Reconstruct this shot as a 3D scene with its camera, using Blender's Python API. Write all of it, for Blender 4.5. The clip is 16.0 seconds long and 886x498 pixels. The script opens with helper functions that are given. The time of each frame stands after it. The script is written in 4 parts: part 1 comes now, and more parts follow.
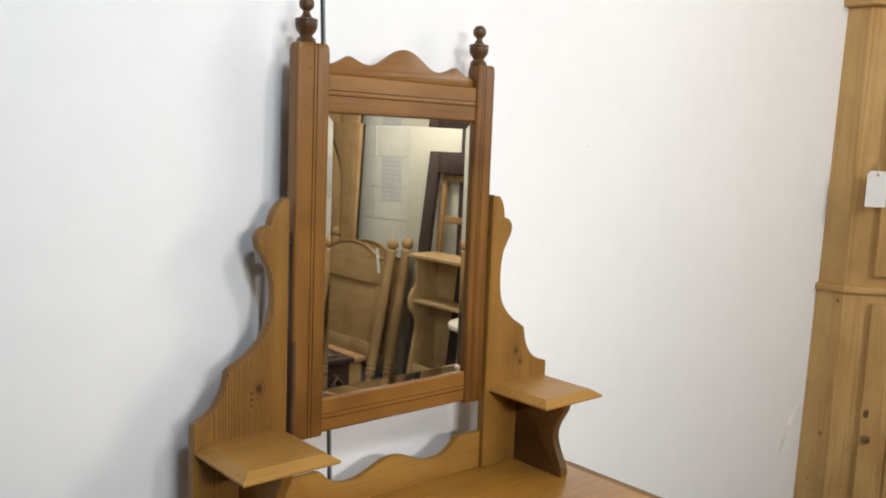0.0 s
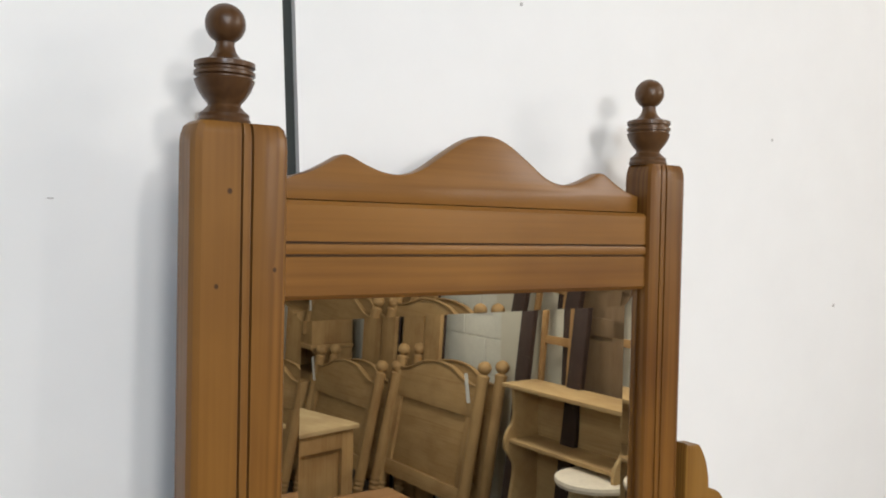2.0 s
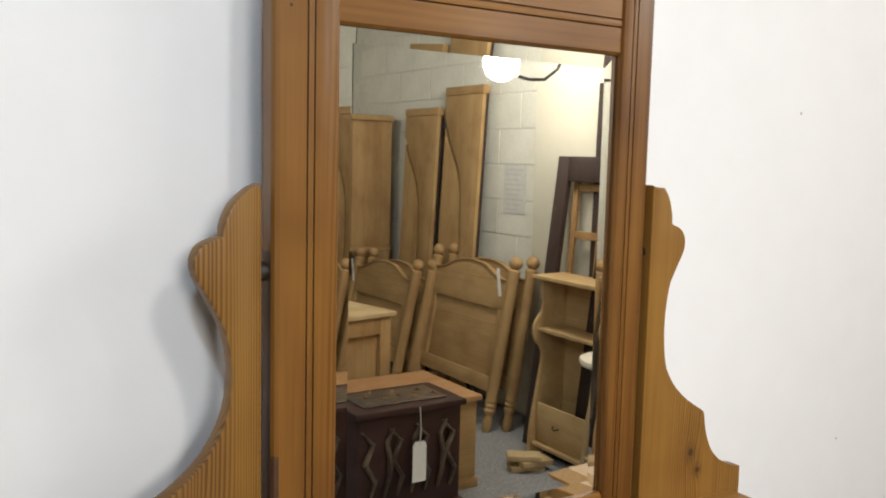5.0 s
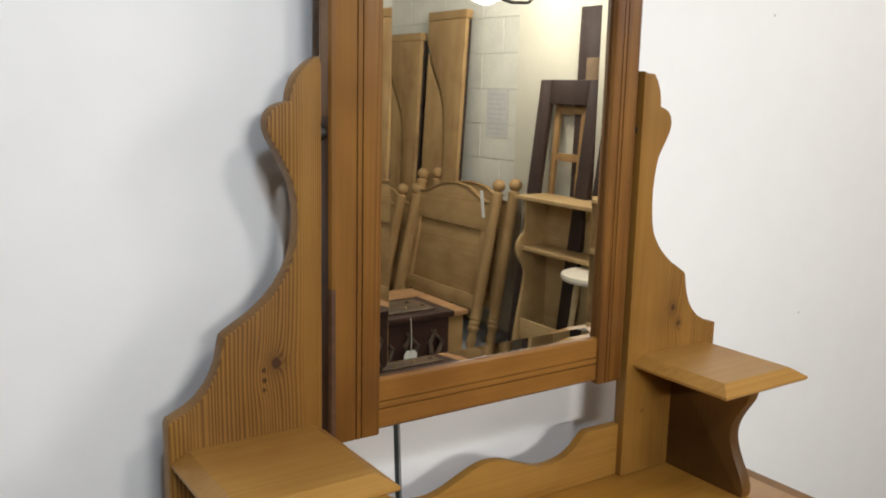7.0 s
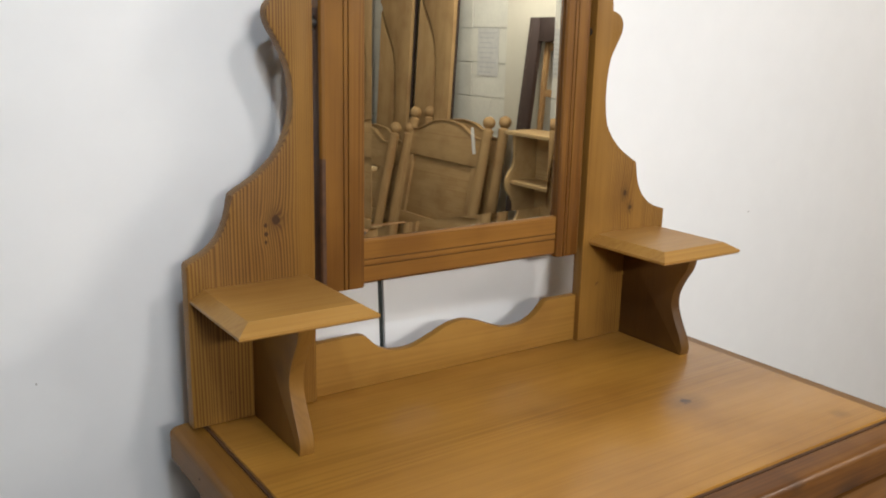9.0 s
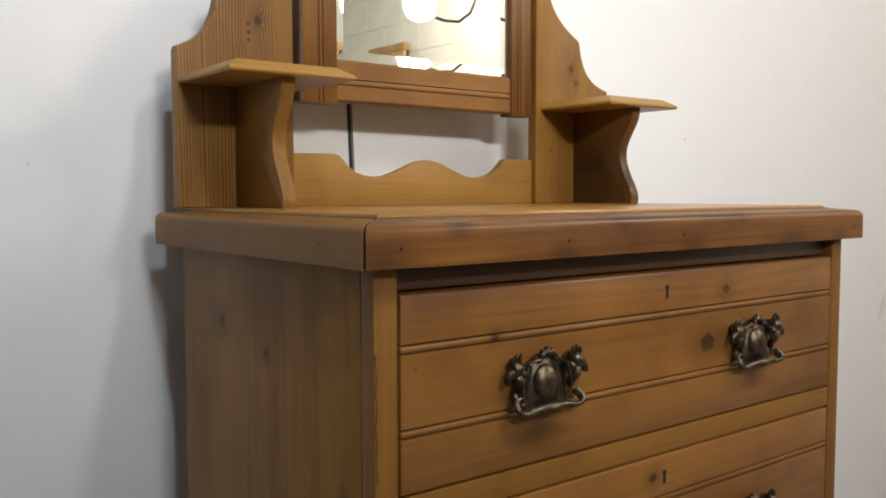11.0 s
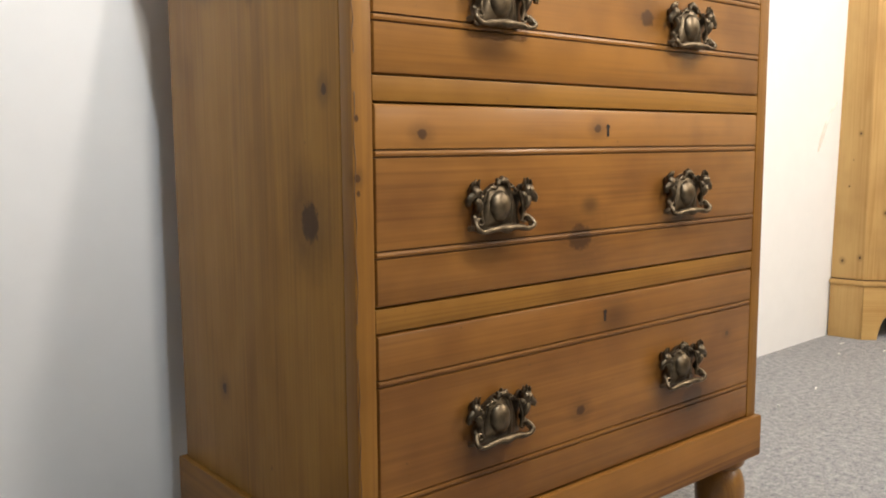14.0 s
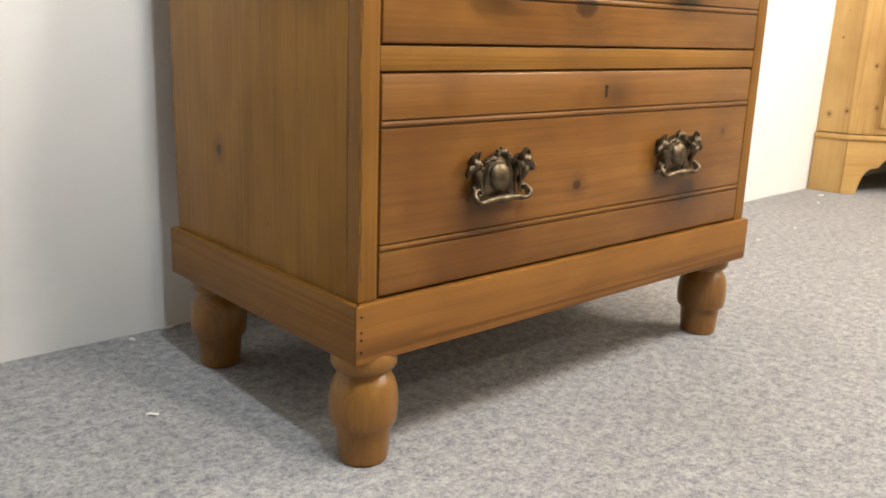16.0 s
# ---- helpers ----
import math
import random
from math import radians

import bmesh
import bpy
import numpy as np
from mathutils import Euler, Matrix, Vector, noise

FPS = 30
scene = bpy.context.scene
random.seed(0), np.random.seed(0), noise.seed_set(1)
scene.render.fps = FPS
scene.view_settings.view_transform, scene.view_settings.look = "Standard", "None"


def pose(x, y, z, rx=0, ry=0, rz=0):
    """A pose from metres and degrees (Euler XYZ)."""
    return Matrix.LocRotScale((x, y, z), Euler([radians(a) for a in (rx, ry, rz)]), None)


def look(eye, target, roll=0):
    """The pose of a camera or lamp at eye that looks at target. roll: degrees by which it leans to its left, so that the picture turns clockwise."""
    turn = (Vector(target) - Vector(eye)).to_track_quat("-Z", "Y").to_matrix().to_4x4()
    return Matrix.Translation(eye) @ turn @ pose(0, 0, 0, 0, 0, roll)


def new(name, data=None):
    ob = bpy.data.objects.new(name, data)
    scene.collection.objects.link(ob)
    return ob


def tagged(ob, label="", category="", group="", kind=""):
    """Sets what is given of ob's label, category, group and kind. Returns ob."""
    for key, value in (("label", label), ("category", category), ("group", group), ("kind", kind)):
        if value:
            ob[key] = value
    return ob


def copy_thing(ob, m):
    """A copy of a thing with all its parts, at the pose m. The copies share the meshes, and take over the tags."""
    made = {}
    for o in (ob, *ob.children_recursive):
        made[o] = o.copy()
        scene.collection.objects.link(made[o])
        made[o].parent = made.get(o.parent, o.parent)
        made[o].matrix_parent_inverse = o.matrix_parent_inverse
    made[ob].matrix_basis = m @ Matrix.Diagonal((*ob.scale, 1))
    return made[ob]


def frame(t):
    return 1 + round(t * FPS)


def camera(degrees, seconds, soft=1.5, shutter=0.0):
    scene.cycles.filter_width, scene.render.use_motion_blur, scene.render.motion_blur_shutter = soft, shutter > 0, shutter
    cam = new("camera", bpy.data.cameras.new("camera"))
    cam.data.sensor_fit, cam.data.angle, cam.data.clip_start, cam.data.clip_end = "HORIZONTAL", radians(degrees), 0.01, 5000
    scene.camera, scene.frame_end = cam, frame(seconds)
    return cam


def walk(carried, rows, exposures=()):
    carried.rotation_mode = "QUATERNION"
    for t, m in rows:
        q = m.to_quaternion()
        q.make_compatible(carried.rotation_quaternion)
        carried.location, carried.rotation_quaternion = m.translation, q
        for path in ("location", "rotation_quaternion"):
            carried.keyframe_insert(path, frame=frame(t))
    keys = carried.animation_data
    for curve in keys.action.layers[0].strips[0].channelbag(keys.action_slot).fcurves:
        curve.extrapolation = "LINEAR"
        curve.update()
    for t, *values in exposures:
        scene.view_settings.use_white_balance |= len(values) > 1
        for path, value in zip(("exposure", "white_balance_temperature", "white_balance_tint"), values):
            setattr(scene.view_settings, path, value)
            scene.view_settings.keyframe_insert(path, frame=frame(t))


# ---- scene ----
cam = camera(54.1, 16.0, soft=1.9)
PATH = [
    (0, (-1.013, -0.804, 1.709), (0.295, 0.69, 1.468), 2.2),
    (0.5, (-0.753, -0.508, 1.771), (0.468, 1.072, 1.654), 1.5),
    (1, (-0.566, -0.234, 1.784), (0.594, 1.393, 1.701), 0.6),
    (1.5, (-0.469, -0.084, 1.804), (0.687, 1.547, 1.741), 1.1),
    (2, (-0.415, -0.063, 1.804), (0.724, 1.58, 1.758), 1.2),
    (2.5, (-0.414, -0.097, 1.767), (0.696, 1.565, 1.695), 1.2),
    (3, (-0.427, -0.135, 1.737), (0.664, 1.537, 1.625), 1.6),
    (3.5, (-0.438, -0.179, 1.713), (0.632, 1.506, 1.575), 1.8),
    (4, (-0.448, -0.208, 1.689), (0.601, 1.488, 1.538), 1.6),
    (4.2, (-0.455, -0.217, 1.676), (0.586, 1.484, 1.519), 1.4),
    (6.3, (-0.633, -0.343, 1.597), (0.48, 1.289, 1.284), 1.3),
    (6.5, (-0.638, -0.352, 1.591), (0.47, 1.282, 1.271), 1.2),
    (7, (-0.655, -0.369, 1.576), (0.448, 1.261, 1.219), 1.3),
    (7.5, (-0.678, -0.397, 1.562), (0.42, 1.226, 1.163), 1.1),
    (8, (-0.697, -0.429, 1.54), (0.402, 1.18, 1.091), 1.3),
    (8.2, (-0.701, -0.443, 1.533), (0.396, 1.162, 1.062), 1.4),
    (10.3, (-0.815, -0.666, 1.316), (0.305, 0.942, 0.914), 0.1),
    (10.5, (-0.826, -0.654, 1.22), (0.326, 0.946, 0.887), 0.0),
    (11, (-0.846, -0.659, 1.049), (0.374, 0.92, 0.918), -0.1),
    (11.5, (-0.849, -0.655, 0.965), (0.409, 0.9, 0.924), -0.7),
    (12, (-0.869, -0.696, 0.902), (0.407, 0.843, 0.849), -0.7),
    (12.5, (-0.889, -0.733, 0.849), (0.393, 0.799, 0.747), -0.5),
    (13, (-0.907, -0.747, 0.798), (0.375, 0.78, 0.642), -0.5),
    (13.5, (-0.921, -0.753, 0.741), (0.362, 0.768, 0.547), -0.5),
    (14, (-0.942, -0.769, 0.684), (0.339, 0.747, 0.444), -0.4),
    (14.5, (-0.956, -0.785, 0.632), (0.321, 0.725, 0.328), -0.4),
    (15, (-0.967, -0.769, 0.57), (0.32, 0.714, 0.189), 0.5),
    (15.5, (-0.972, -0.763, 0.543), (0.326, 0.689, 0.086), 1.6),
    (16, (-0.975, -0.762, 0.525), (0.32, 0.678, 0.025), 2.0),
]
EXPOSURES = [(0, -0.36, 6200, 11), (1, -0.62, 6200, 11), (2, -0.57, 6230, 11), (3.5, -0.36, 6260, 11), (6.5, -0.44, 6230, 11), (8.2, -0.38, 6220, 11), (10.5, -0.25, 6280, 12),
             (11.5, -0.06, 6300, 12), (12.5, 0.43, 6450, 12), (13.5, 0.80, 6650, 12), (14.5, 1.02, 6800, 12), (15, 1.13, 6880, 12), (16, 1.42, 6930, 12)]
walk(cam, [(t, look(eye, target, roll)) for t, eye, target, roll in PATH], EXPOSURES)

# ---- light ----
world = bpy.data.worlds.new("room_air")
world.use_nodes = True
world.node_tree.nodes["Background"].inputs[0].default_value = (0.02, 0.02, 0.02, 1)
world.node_tree.nodes["Background"].inputs[1].default_value = 0.2
scene.world = world


def lamp(name, place, power, colour, radius):
    data = bpy.data.lights.new(name, "POINT")
    data.energy, data.color, data.shadow_soft_size = power, colour, radius
    ob = new(name, data)
    ob.location = place
    return ob


def strip_lamp(name, place, target, wide, high, power, colour):
    data = bpy.data.lights.new(name, "AREA")
    data.shape, data.size, data.size_y = "RECTANGLE", wide, high
    data.energy, data.color, data.spread = power, colour, radians(52)
    ob = new(name, data)
    ob.matrix_basis = look(place, target)
    return ob


CEILING_BULB = (-0.74, -0.93, 2.52)
MIDDLE_BULB = (-0.08, -1.22, 2.66)
STRIP_LAMP = (-0.65, -2.2, 2.06)
SIDE_BULB = (2.25, -1.4, 2.5)
WALL_BULB = (2.25, -2.68, 2.34)
FAR_FILL = (1.25, -4.4, 2.5)
CORNER_BULB = (0.95, -0.12, 2.58)
lamp("middle_bulb_light", MIDDLE_BULB, 48, (1.0, 0.95, 0.88), 0.09)
lamp("ceiling_bulb_light", CEILING_BULB, 47, (0.78, 0.90, 1.0), 0.03)
strip_lamp("strip_light", STRIP_LAMP, (0.25, 0.5, 1.36), 0.5, 0.12, 4.4, (1.0, 0.955, 0.89))
lamp("side_bulb_light", SIDE_BULB, 68, (1.0, 0.93, 0.86), 0.2)
lamp("wall_bulb_light", WALL_BULB, 31, (1.0, 0.955, 0.89), 0.05)
# Unseen fill light added to brighten the furniture shown in the mirror.
lamp("far_bulb_light", FAR_FILL, 23, (1.0, 0.95, 0.87), 0.08)
lamp("corner_bulb_light", CORNER_BULB, 9, (1.0, 0.92, 0.83), 0.05)


# ---- materials ----
def material(name):
    m = bpy.data.materials.new(name)
    m.use_nodes = True
    return m, m.node_tree, m.node_tree.nodes["Principled BSDF"]


def node(tree, kind, **values):
    n = tree.nodes.new(kind)
    for key, value in values.items():
        setattr_safe(n, key, value)
    return n


def setattr_safe(n, key, value):
    if key == "operation":
        n.operation = value
    elif key == "data_type":
        n.data_type = value
    elif key == "blend_type":
        n.blend_type = value
    elif key == "noise_dimensions":
        n.noise_dimensions = value
    elif key == "feature":
        n.feature = value


def maths(tree, op, a, b=None, c=None):
    n = node(tree, "ShaderNodeMath", operation=op)
    for k, v in enumerate((a, b, c)):
        if v is None:
            continue
        if isinstance(v, (int, float)):
            n.inputs[k].default_value = v
        else:
            tree.links.new(v, n.inputs[k])
    return n.outputs[0]


def vmaths(tree, op, a, b=None):
    n = node(tree, "ShaderNodeVectorMath", operation=op)
    for k, v in enumerate((a, b)):
        if v is None:
            continue
        if isinstance(v, (tuple, list)):
            n.inputs[k].default_value = v
        else:
            tree.links.new(v, n.inputs[k])
    return n.outputs["Value"] if op in ("LENGTH", "DISTANCE") else n.outputs[0]


def mix(tree, factor, a, b, blend="MIX"):
    n = node(tree, "ShaderNodeMix", data_type="RGBA", blend_type=blend)
    for k, v in ((0, factor), (6, a), (7, b)):
        if isinstance(v, (int, float)):
            n.inputs[k].default_value = v
        elif isinstance(v, tuple):
            n.inputs[k].default_value = (*v, 1) if len(v) == 3 else v
        else:
            tree.links.new(v, n.inputs[k])
    return n.outputs[2]


def noise_at(tree, vector, scale, detail=3.0, rough=0.55):
    n = node(tree, "ShaderNodeTexNoise")
    n.inputs["Scale"].default_value, n.inputs["Detail"].default_value, n.inputs["Roughness"].default_value = scale, detail, rough
    tree.links.new(vector, n.inputs["Vector"])
    return n.outputs[0]


def step(tree, value, low, high):
    n = node(tree, "ShaderNodeMapRange")
    n.interpolation_type = "SMOOTHSTEP"
    n.inputs[1].default_value, n.inputs[2].default_value = low, high
    tree.links.new(value, n.inputs[0])
    return n.outputs[0]


def bump(tree, shader, height, strength, distance):
    n = node(tree, "ShaderNodeBump")
    n.inputs["Strength"].default_value, n.inputs["Distance"].default_value = strength, distance
    tree.links.new(height, n.inputs["Height"])
    tree.links.new(n.outputs[0], shader.inputs["Normal"])


def pine(name, light, dark, along="x", lines=110.0, depth=0.14, sway=0.05, gloss=0.36, knots=(), stains_and_shade=(), contrast=1.0, dirt=0.3, coat=0.12, specks=0.5):
    """Waxed pine with its grain along one axis and so many growth lines a metre; knots and the soft dark areas of dirt
    and painted shade are (x, y, z, radius) in the thing's own metres.
    """
    m, tree, shader = material(name)
    where = node(tree, "ShaderNodeTexCoord").outputs["Object"]
    chance = node(tree, "ShaderNodeObjectInfo").outputs["Random"]
    shift = node(tree, "ShaderNodeCombineXYZ")
    for k in range(3):
        tree.links.new(maths(tree, "MULTIPLY", chance, (3.1, 5.3, 7.7)[k]), shift.inputs[k])
    moved = vmaths(tree, "ADD", where, shift.outputs[0])
    axis = "xyz".index(along)

    def stretched(amount):
        return tuple(amount if k == axis else 1.0 for k in range(3))

    flow = vmaths(tree, "MULTIPLY", moved, stretched(0.07))
    fine = vmaths(tree, "MULTIPLY", moved, stretched(0.02))
    split = node(tree, "ShaderNodeSeparateXYZ")
    tree.links.new(where, split.inputs[0])
    one, two = [split.outputs[k] for k in range(3) if k != axis]
    across = maths(tree, "ADD", one, maths(tree, "MULTIPLY", two, 0.85))
    across = maths(tree, "ADD", across, maths(tree, "MULTIPLY", noise_at(tree, flow, 3.5, 2.0), sway * 2))
    across = maths(tree, "ADD", across, maths(tree, "MULTIPLY", noise_at(tree, flow, 14.0, 1.0), sway * 0.16))
    mask, ragged = None, noise_at(tree, moved, 120.0, 3.0)
    for x, y, z, r in knots:
        oval = tuple(0.8 if k == axis else 1.0 for k in range(3))
        gap = vmaths(tree, "DISTANCE", vmaths(tree, "MULTIPLY", where, oval), tuple(v * f for v, f in zip((x, y, z), oval)))
        gap = maths(tree, "ADD", gap, maths(tree, "MULTIPLY", maths(tree, "SUBTRACT", ragged, 0.5), r * 0.9))
        near = maths(tree, "DIVIDE", r, maths(tree, "ADD", gap, r * 0.35))
        across = maths(tree, "ADD", across, maths(tree, "MULTIPLY", maths(tree, "MINIMUM", near, 1.6), r * 1.5))
        spot = maths(tree, "SUBTRACT", 1.0, step(tree, gap, r * 0.55, r * 1.12))
        halo = maths(tree, "MULTIPLY", maths(tree, "SUBTRACT", 1.0, step(tree, gap, r * 0.6, r * 3.2)), 0.42)
        both = maths(tree, "MAXIMUM", spot, halo) if r > 0.0035 else spot
        mask = both if mask is None else maths(tree, "MAXIMUM", mask, both)
    across = maths(tree, "ADD", across, maths(tree, "MULTIPLY", noise_at(tree, fine, 60.0, 2.0), 1.8 / lines))
    across = maths(tree, "ADD", across, maths(tree, "MULTIPLY", noise_at(tree, fine, 16.0, 2.0), 9.0 / lines))
    saw = maths(tree, "FRACT", maths(tree, "MULTIPLY", across, lines))
    ring = maths(tree, "MULTIPLY", step(tree, saw, 0.15, 0.74), maths(tree, "SUBTRACT", 1.0, step(tree, saw, 0.74, 1.0)))
    ring = maths(tree, "MULTIPLY", ring, maths(tree, "MULTIPLY", step(tree, noise_at(tree, fine, 14.0, 2.0), 0.36, 0.66), 1.25))
    fibre = noise_at(tree, fine, 240.0, 2.0)
    broad = noise_at(tree, flow, 5.0, 3.0)
    blotch = noise_at(tree, moved, 4.5, 3.0)
    cloud = noise_at(tree, vmaths(tree, "MULTIPLY", moved, stretched(0.4)), 13.0, 3.0)
    tone = maths(tree, "ADD", maths(tree, "MULTIPLY", ring, depth), maths(tree, "MULTIPLY", broad, 0.62 * contrast))
    tone = maths(tree, "ADD", tone, maths(tree, "MULTIPLY", maths(tree, "SUBTRACT", fibre, 0.5), 0.34 * contrast))
    tone = maths(tree, "ADD", tone, maths(tree, "MULTIPLY", maths(tree, "SUBTRACT", cloud, 0.5), 0.5 * contrast))
    colour = mix(tree, step(tree, tone, 0.08, 0.72), light, dark)
    worn = (dark[0] * 0.62, dark[1] * 0.5, dark[2] * 0.5)
    colour = mix(tree, maths(tree, "MULTIPLY", step(tree, blotch, 0.45, 0.72), dirt), colour, worn)
    for x, y, z, r in stains_and_shade:
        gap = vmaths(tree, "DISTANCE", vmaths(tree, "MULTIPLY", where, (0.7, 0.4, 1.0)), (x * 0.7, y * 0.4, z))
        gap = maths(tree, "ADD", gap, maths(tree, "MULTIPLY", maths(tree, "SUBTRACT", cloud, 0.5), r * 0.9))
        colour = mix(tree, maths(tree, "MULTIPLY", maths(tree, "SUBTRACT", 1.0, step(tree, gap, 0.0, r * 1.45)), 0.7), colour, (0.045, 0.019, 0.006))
    if mask is not None:
        colour = mix(tree, maths(tree, "MULTIPLY", mask, 0.9), colour, (0.036, 0.014, 0.0045))
    if specks:
        speck = noise_at(tree, moved, 60.0, 2.0)
        colour = mix(tree, maths(tree, "MULTIPLY", step(tree, speck, 0.745, 0.80), specks), colour, (0.07, 0.03, 0.012))
    tree.links.new(colour, shader.inputs["Base Color"])
    rough = maths(tree, "ADD", max(gloss, 0.31), maths(tree, "MULTIPLY", cloud, 0.24))
    tree.links.new(rough, shader.inputs["Roughness"])
    shader.inputs["Specular IOR Level"].default_value = 0.2
    shader.inputs["Coat Weight"].default_value = coat
    shader.inputs["Coat Roughness"].default_value = 0.24
    relief = maths(tree, "ADD", maths(tree, "MULTIPLY", fibre, 0.7), maths(tree, "ADD", maths(tree, "MULTIPLY", ring, 0.25), maths(tree, "MULTIPLY", cloud, 2.2)))
    bump(tree, shader, relief, 0.12, 0.001)
    return m


def plain(name, colour, rough, metal=0.0, vary=0.12, scale=30.0, relief=0.1, distance=0.001):
    m, tree, shader = material(name)
    where = node(tree, "ShaderNodeTexCoord").outputs["Object"]
    small, large = noise_at(tree, where, scale, 4.0), noise_at(tree, where, scale / 9, 2.0)
    tone = maths(tree, "ADD", maths(tree, "MULTIPLY", small, 0.5), maths(tree, "MULTIPLY", large, 0.5))
    low, high = tuple(v * (1 - vary) for v in colour), tuple(min(1.0, v * (1 + vary)) for v in colour)
    tree.links.new(mix(tree, step(tree, tone, 0.3, 0.7), low, high), shader.inputs["Base Color"])
    tree.links.new(maths(tree, "ADD", rough - 0.06, maths(tree, "MULTIPLY", small, 0.12)), shader.inputs["Roughness"])
    shader.inputs["Metallic"].default_value = metal
    if relief:
        bump(tree, shader, small, relief, distance)
    return m


def carpet_material():
    m, tree, shader = material("grey_carpet")
    where = node(tree, "ShaderNodeTexCoord").outputs["Object"]
    fleck = noise_at(tree, where, 170.0, 5.0, 0.75)
    patch = noise_at(tree, where, 58.0, 3.0, 0.6)
    loops = noise_at(tree, where, 520.0, 2.0, 0.7)
    worn = noise_at(tree, where, 3.0, 3.0)
    tone = maths(tree, "ADD", maths(tree, "MULTIPLY", fleck, 0.5), maths(tree, "ADD", maths(tree, "MULTIPLY", patch, 0.3), maths(tree, "MULTIPLY", loops, 0.2)))
    colour = mix(tree, step(tree, tone, 0.36, 0.63), (0.135, 0.142, 0.165), (0.435, 0.43, 0.42))
    tuft = step(tree, noise_at(tree, vmaths(tree, "ADD", where, (3.0, 1.0, 0.0)), 170.0, 3.0, 0.7), 0.56, 0.68)
    colour = mix(tree, maths(tree, "MULTIPLY", tuft, 0.55), colour, (0.42, 0.375, 0.30))
    colour = mix(tree, maths(tree, "MULTIPLY", step(tree, worn, 0.45, 0.7), 0.18), colour, (0.17, 0.17, 0.17))
    tree.links.new(colour, shader.inputs["Base Color"])
    shader.inputs["Roughness"].default_value = 0.95
    shader.inputs["Specular IOR Level"].default_value = 0.15
    bump(tree, shader, maths(tree, "ADD", fleck, maths(tree, "MULTIPLY", loops, 0.7)), 0.6, 0.003)
    return m


def glowing(name, colour, strength):
    m, tree, shader = material(name)
    shader.inputs["Base Color"].default_value = (0.9, 0.9, 0.9, 1)
    shader.inputs["Emission Color"].default_value = (*colour, 1)
    shader.inputs["Emission Strength"].default_value = strength
    return m


LIGHT, DARK = (0.248, 0.108, 0.0218), (0.127, 0.049, 0.0100)
DRAWER_KNOTS = ((-0.045, 0, 0.316, 0.009), (0.226, 0, 0.283, 0.026), (0.318, 0, 0.372, 0.005), (-0.05, 0, 0.558, 0.023), (-0.016, 0, 0.703, 0.007),
                (-0.322, 0, 0.695, 0.007), (0.088, 0, 0.858, 0.015), (0.125, 0, 0.924, 0.008), (-0.27, 0, 0.902, 0.005))
# Dirt round the handles plus their cast shadows, painted into the drawer colour.
DRAWER_STAINS_SHADOWS = ((-0.215, 0, 0.803, 0.032), (0.19, 0, 0.81, 0.022), (-0.215, 0, 0.566, 0.034), (0.18, 0, 0.575, 0.024), (-0.225, 0, 0.300, 0.036), (0.16, 0, 0.302, 0.025), (0.228, 0, 0.276, 0.036), (-0.03, 0, 0.60, 0.012), (0.03, 0, 0.44, 0.03))
PINE_DRAWER = pine("waxed_pine_drawer", LIGHT, DARK, "x", lines=60, depth=0.07, knots=DRAWER_KNOTS, stains_and_shade=DRAWER_STAINS_SHADOWS, contrast=1.1, dirt=0.5, coat=0.26, gloss=0.3)
PINE_X = pine("waxed_pine_across", (0.235, 0.108, 0.0175), (0.135, 0.055, 0.0085), "x", contrast=0.8, dirt=0.55, coat=0.12)
PINE_PLINTH = pine("waxed_pine_plinth", LIGHT, DARK, "x", lines=60, depth=0.34, sway=0.09, contrast=0.95, dirt=0.35, coat=0.12)
PINE_Y = pine("waxed_pine_deep", (0.22, 0.100, 0.0135), (0.13, 0.052, 0.0065), "y")
# Base colour is raised to put the light falling on the top into it.
PINE_TOP_LIT = pine("lit_waxed_pine_top", (0.42, 0.205, 0.032), (0.26, 0.115, 0.016), "x", lines=60, depth=0.12, gloss=0.2, coat=0.6, specks=0,
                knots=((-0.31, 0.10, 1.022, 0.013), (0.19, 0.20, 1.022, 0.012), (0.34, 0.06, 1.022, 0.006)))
PINE_EDGE = pine("dark_waxed_pine_edge", (0.228, 0.095, 0.0170), (0.105, 0.038, 0.0064), "x", gloss=0.24, coat=0.25, dirt=0.7, contrast=1.2,
                 stains_and_shade=((-0.42, -0.02, 0.982, 0.03), (-0.33, -0.02, 1.02, 0.014), (-0.19, -0.02, 0.98, 0.02), (-0.10, -0.02, 1.015, 0.012), (0.03, -0.02, 0.982, 0.018), (0.13, -0.02, 1.018, 0.012), (0.24, -0.02, 0.98, 0.022), (0.37, -0.02, 0.985, 0.018)))
PINE_Z = pine("waxed_pine_upright", (0.235, 0.107, 0.0170), (0.118, 0.046, 0.0074), "z", contrast=1.0, knots=((-0.411, 0, 0.712, 0.0035), (-0.411, 0, 0.648, 0.0045), (-0.41, 0, 0.632, 0.003)))
PINE_SIDE = pine("waxed_pine_side", (0.300, 0.148, 0.0235), (0.168, 0.075, 0.0112), "z", coat=0.06, contrast=1.1, dirt=0.3, lines=60, depth=0.10,
                 knots=((-0.4165, 0.338, 0.893, 0.010), (-0.4165, 0.09, 0.596, 0.023), (-0.4165, 0.325, 0.35, 0.008), (-0.4165, 0.055, 0.745, 0.007), (-0.4165, 0.22, 0.87, 0.006)))
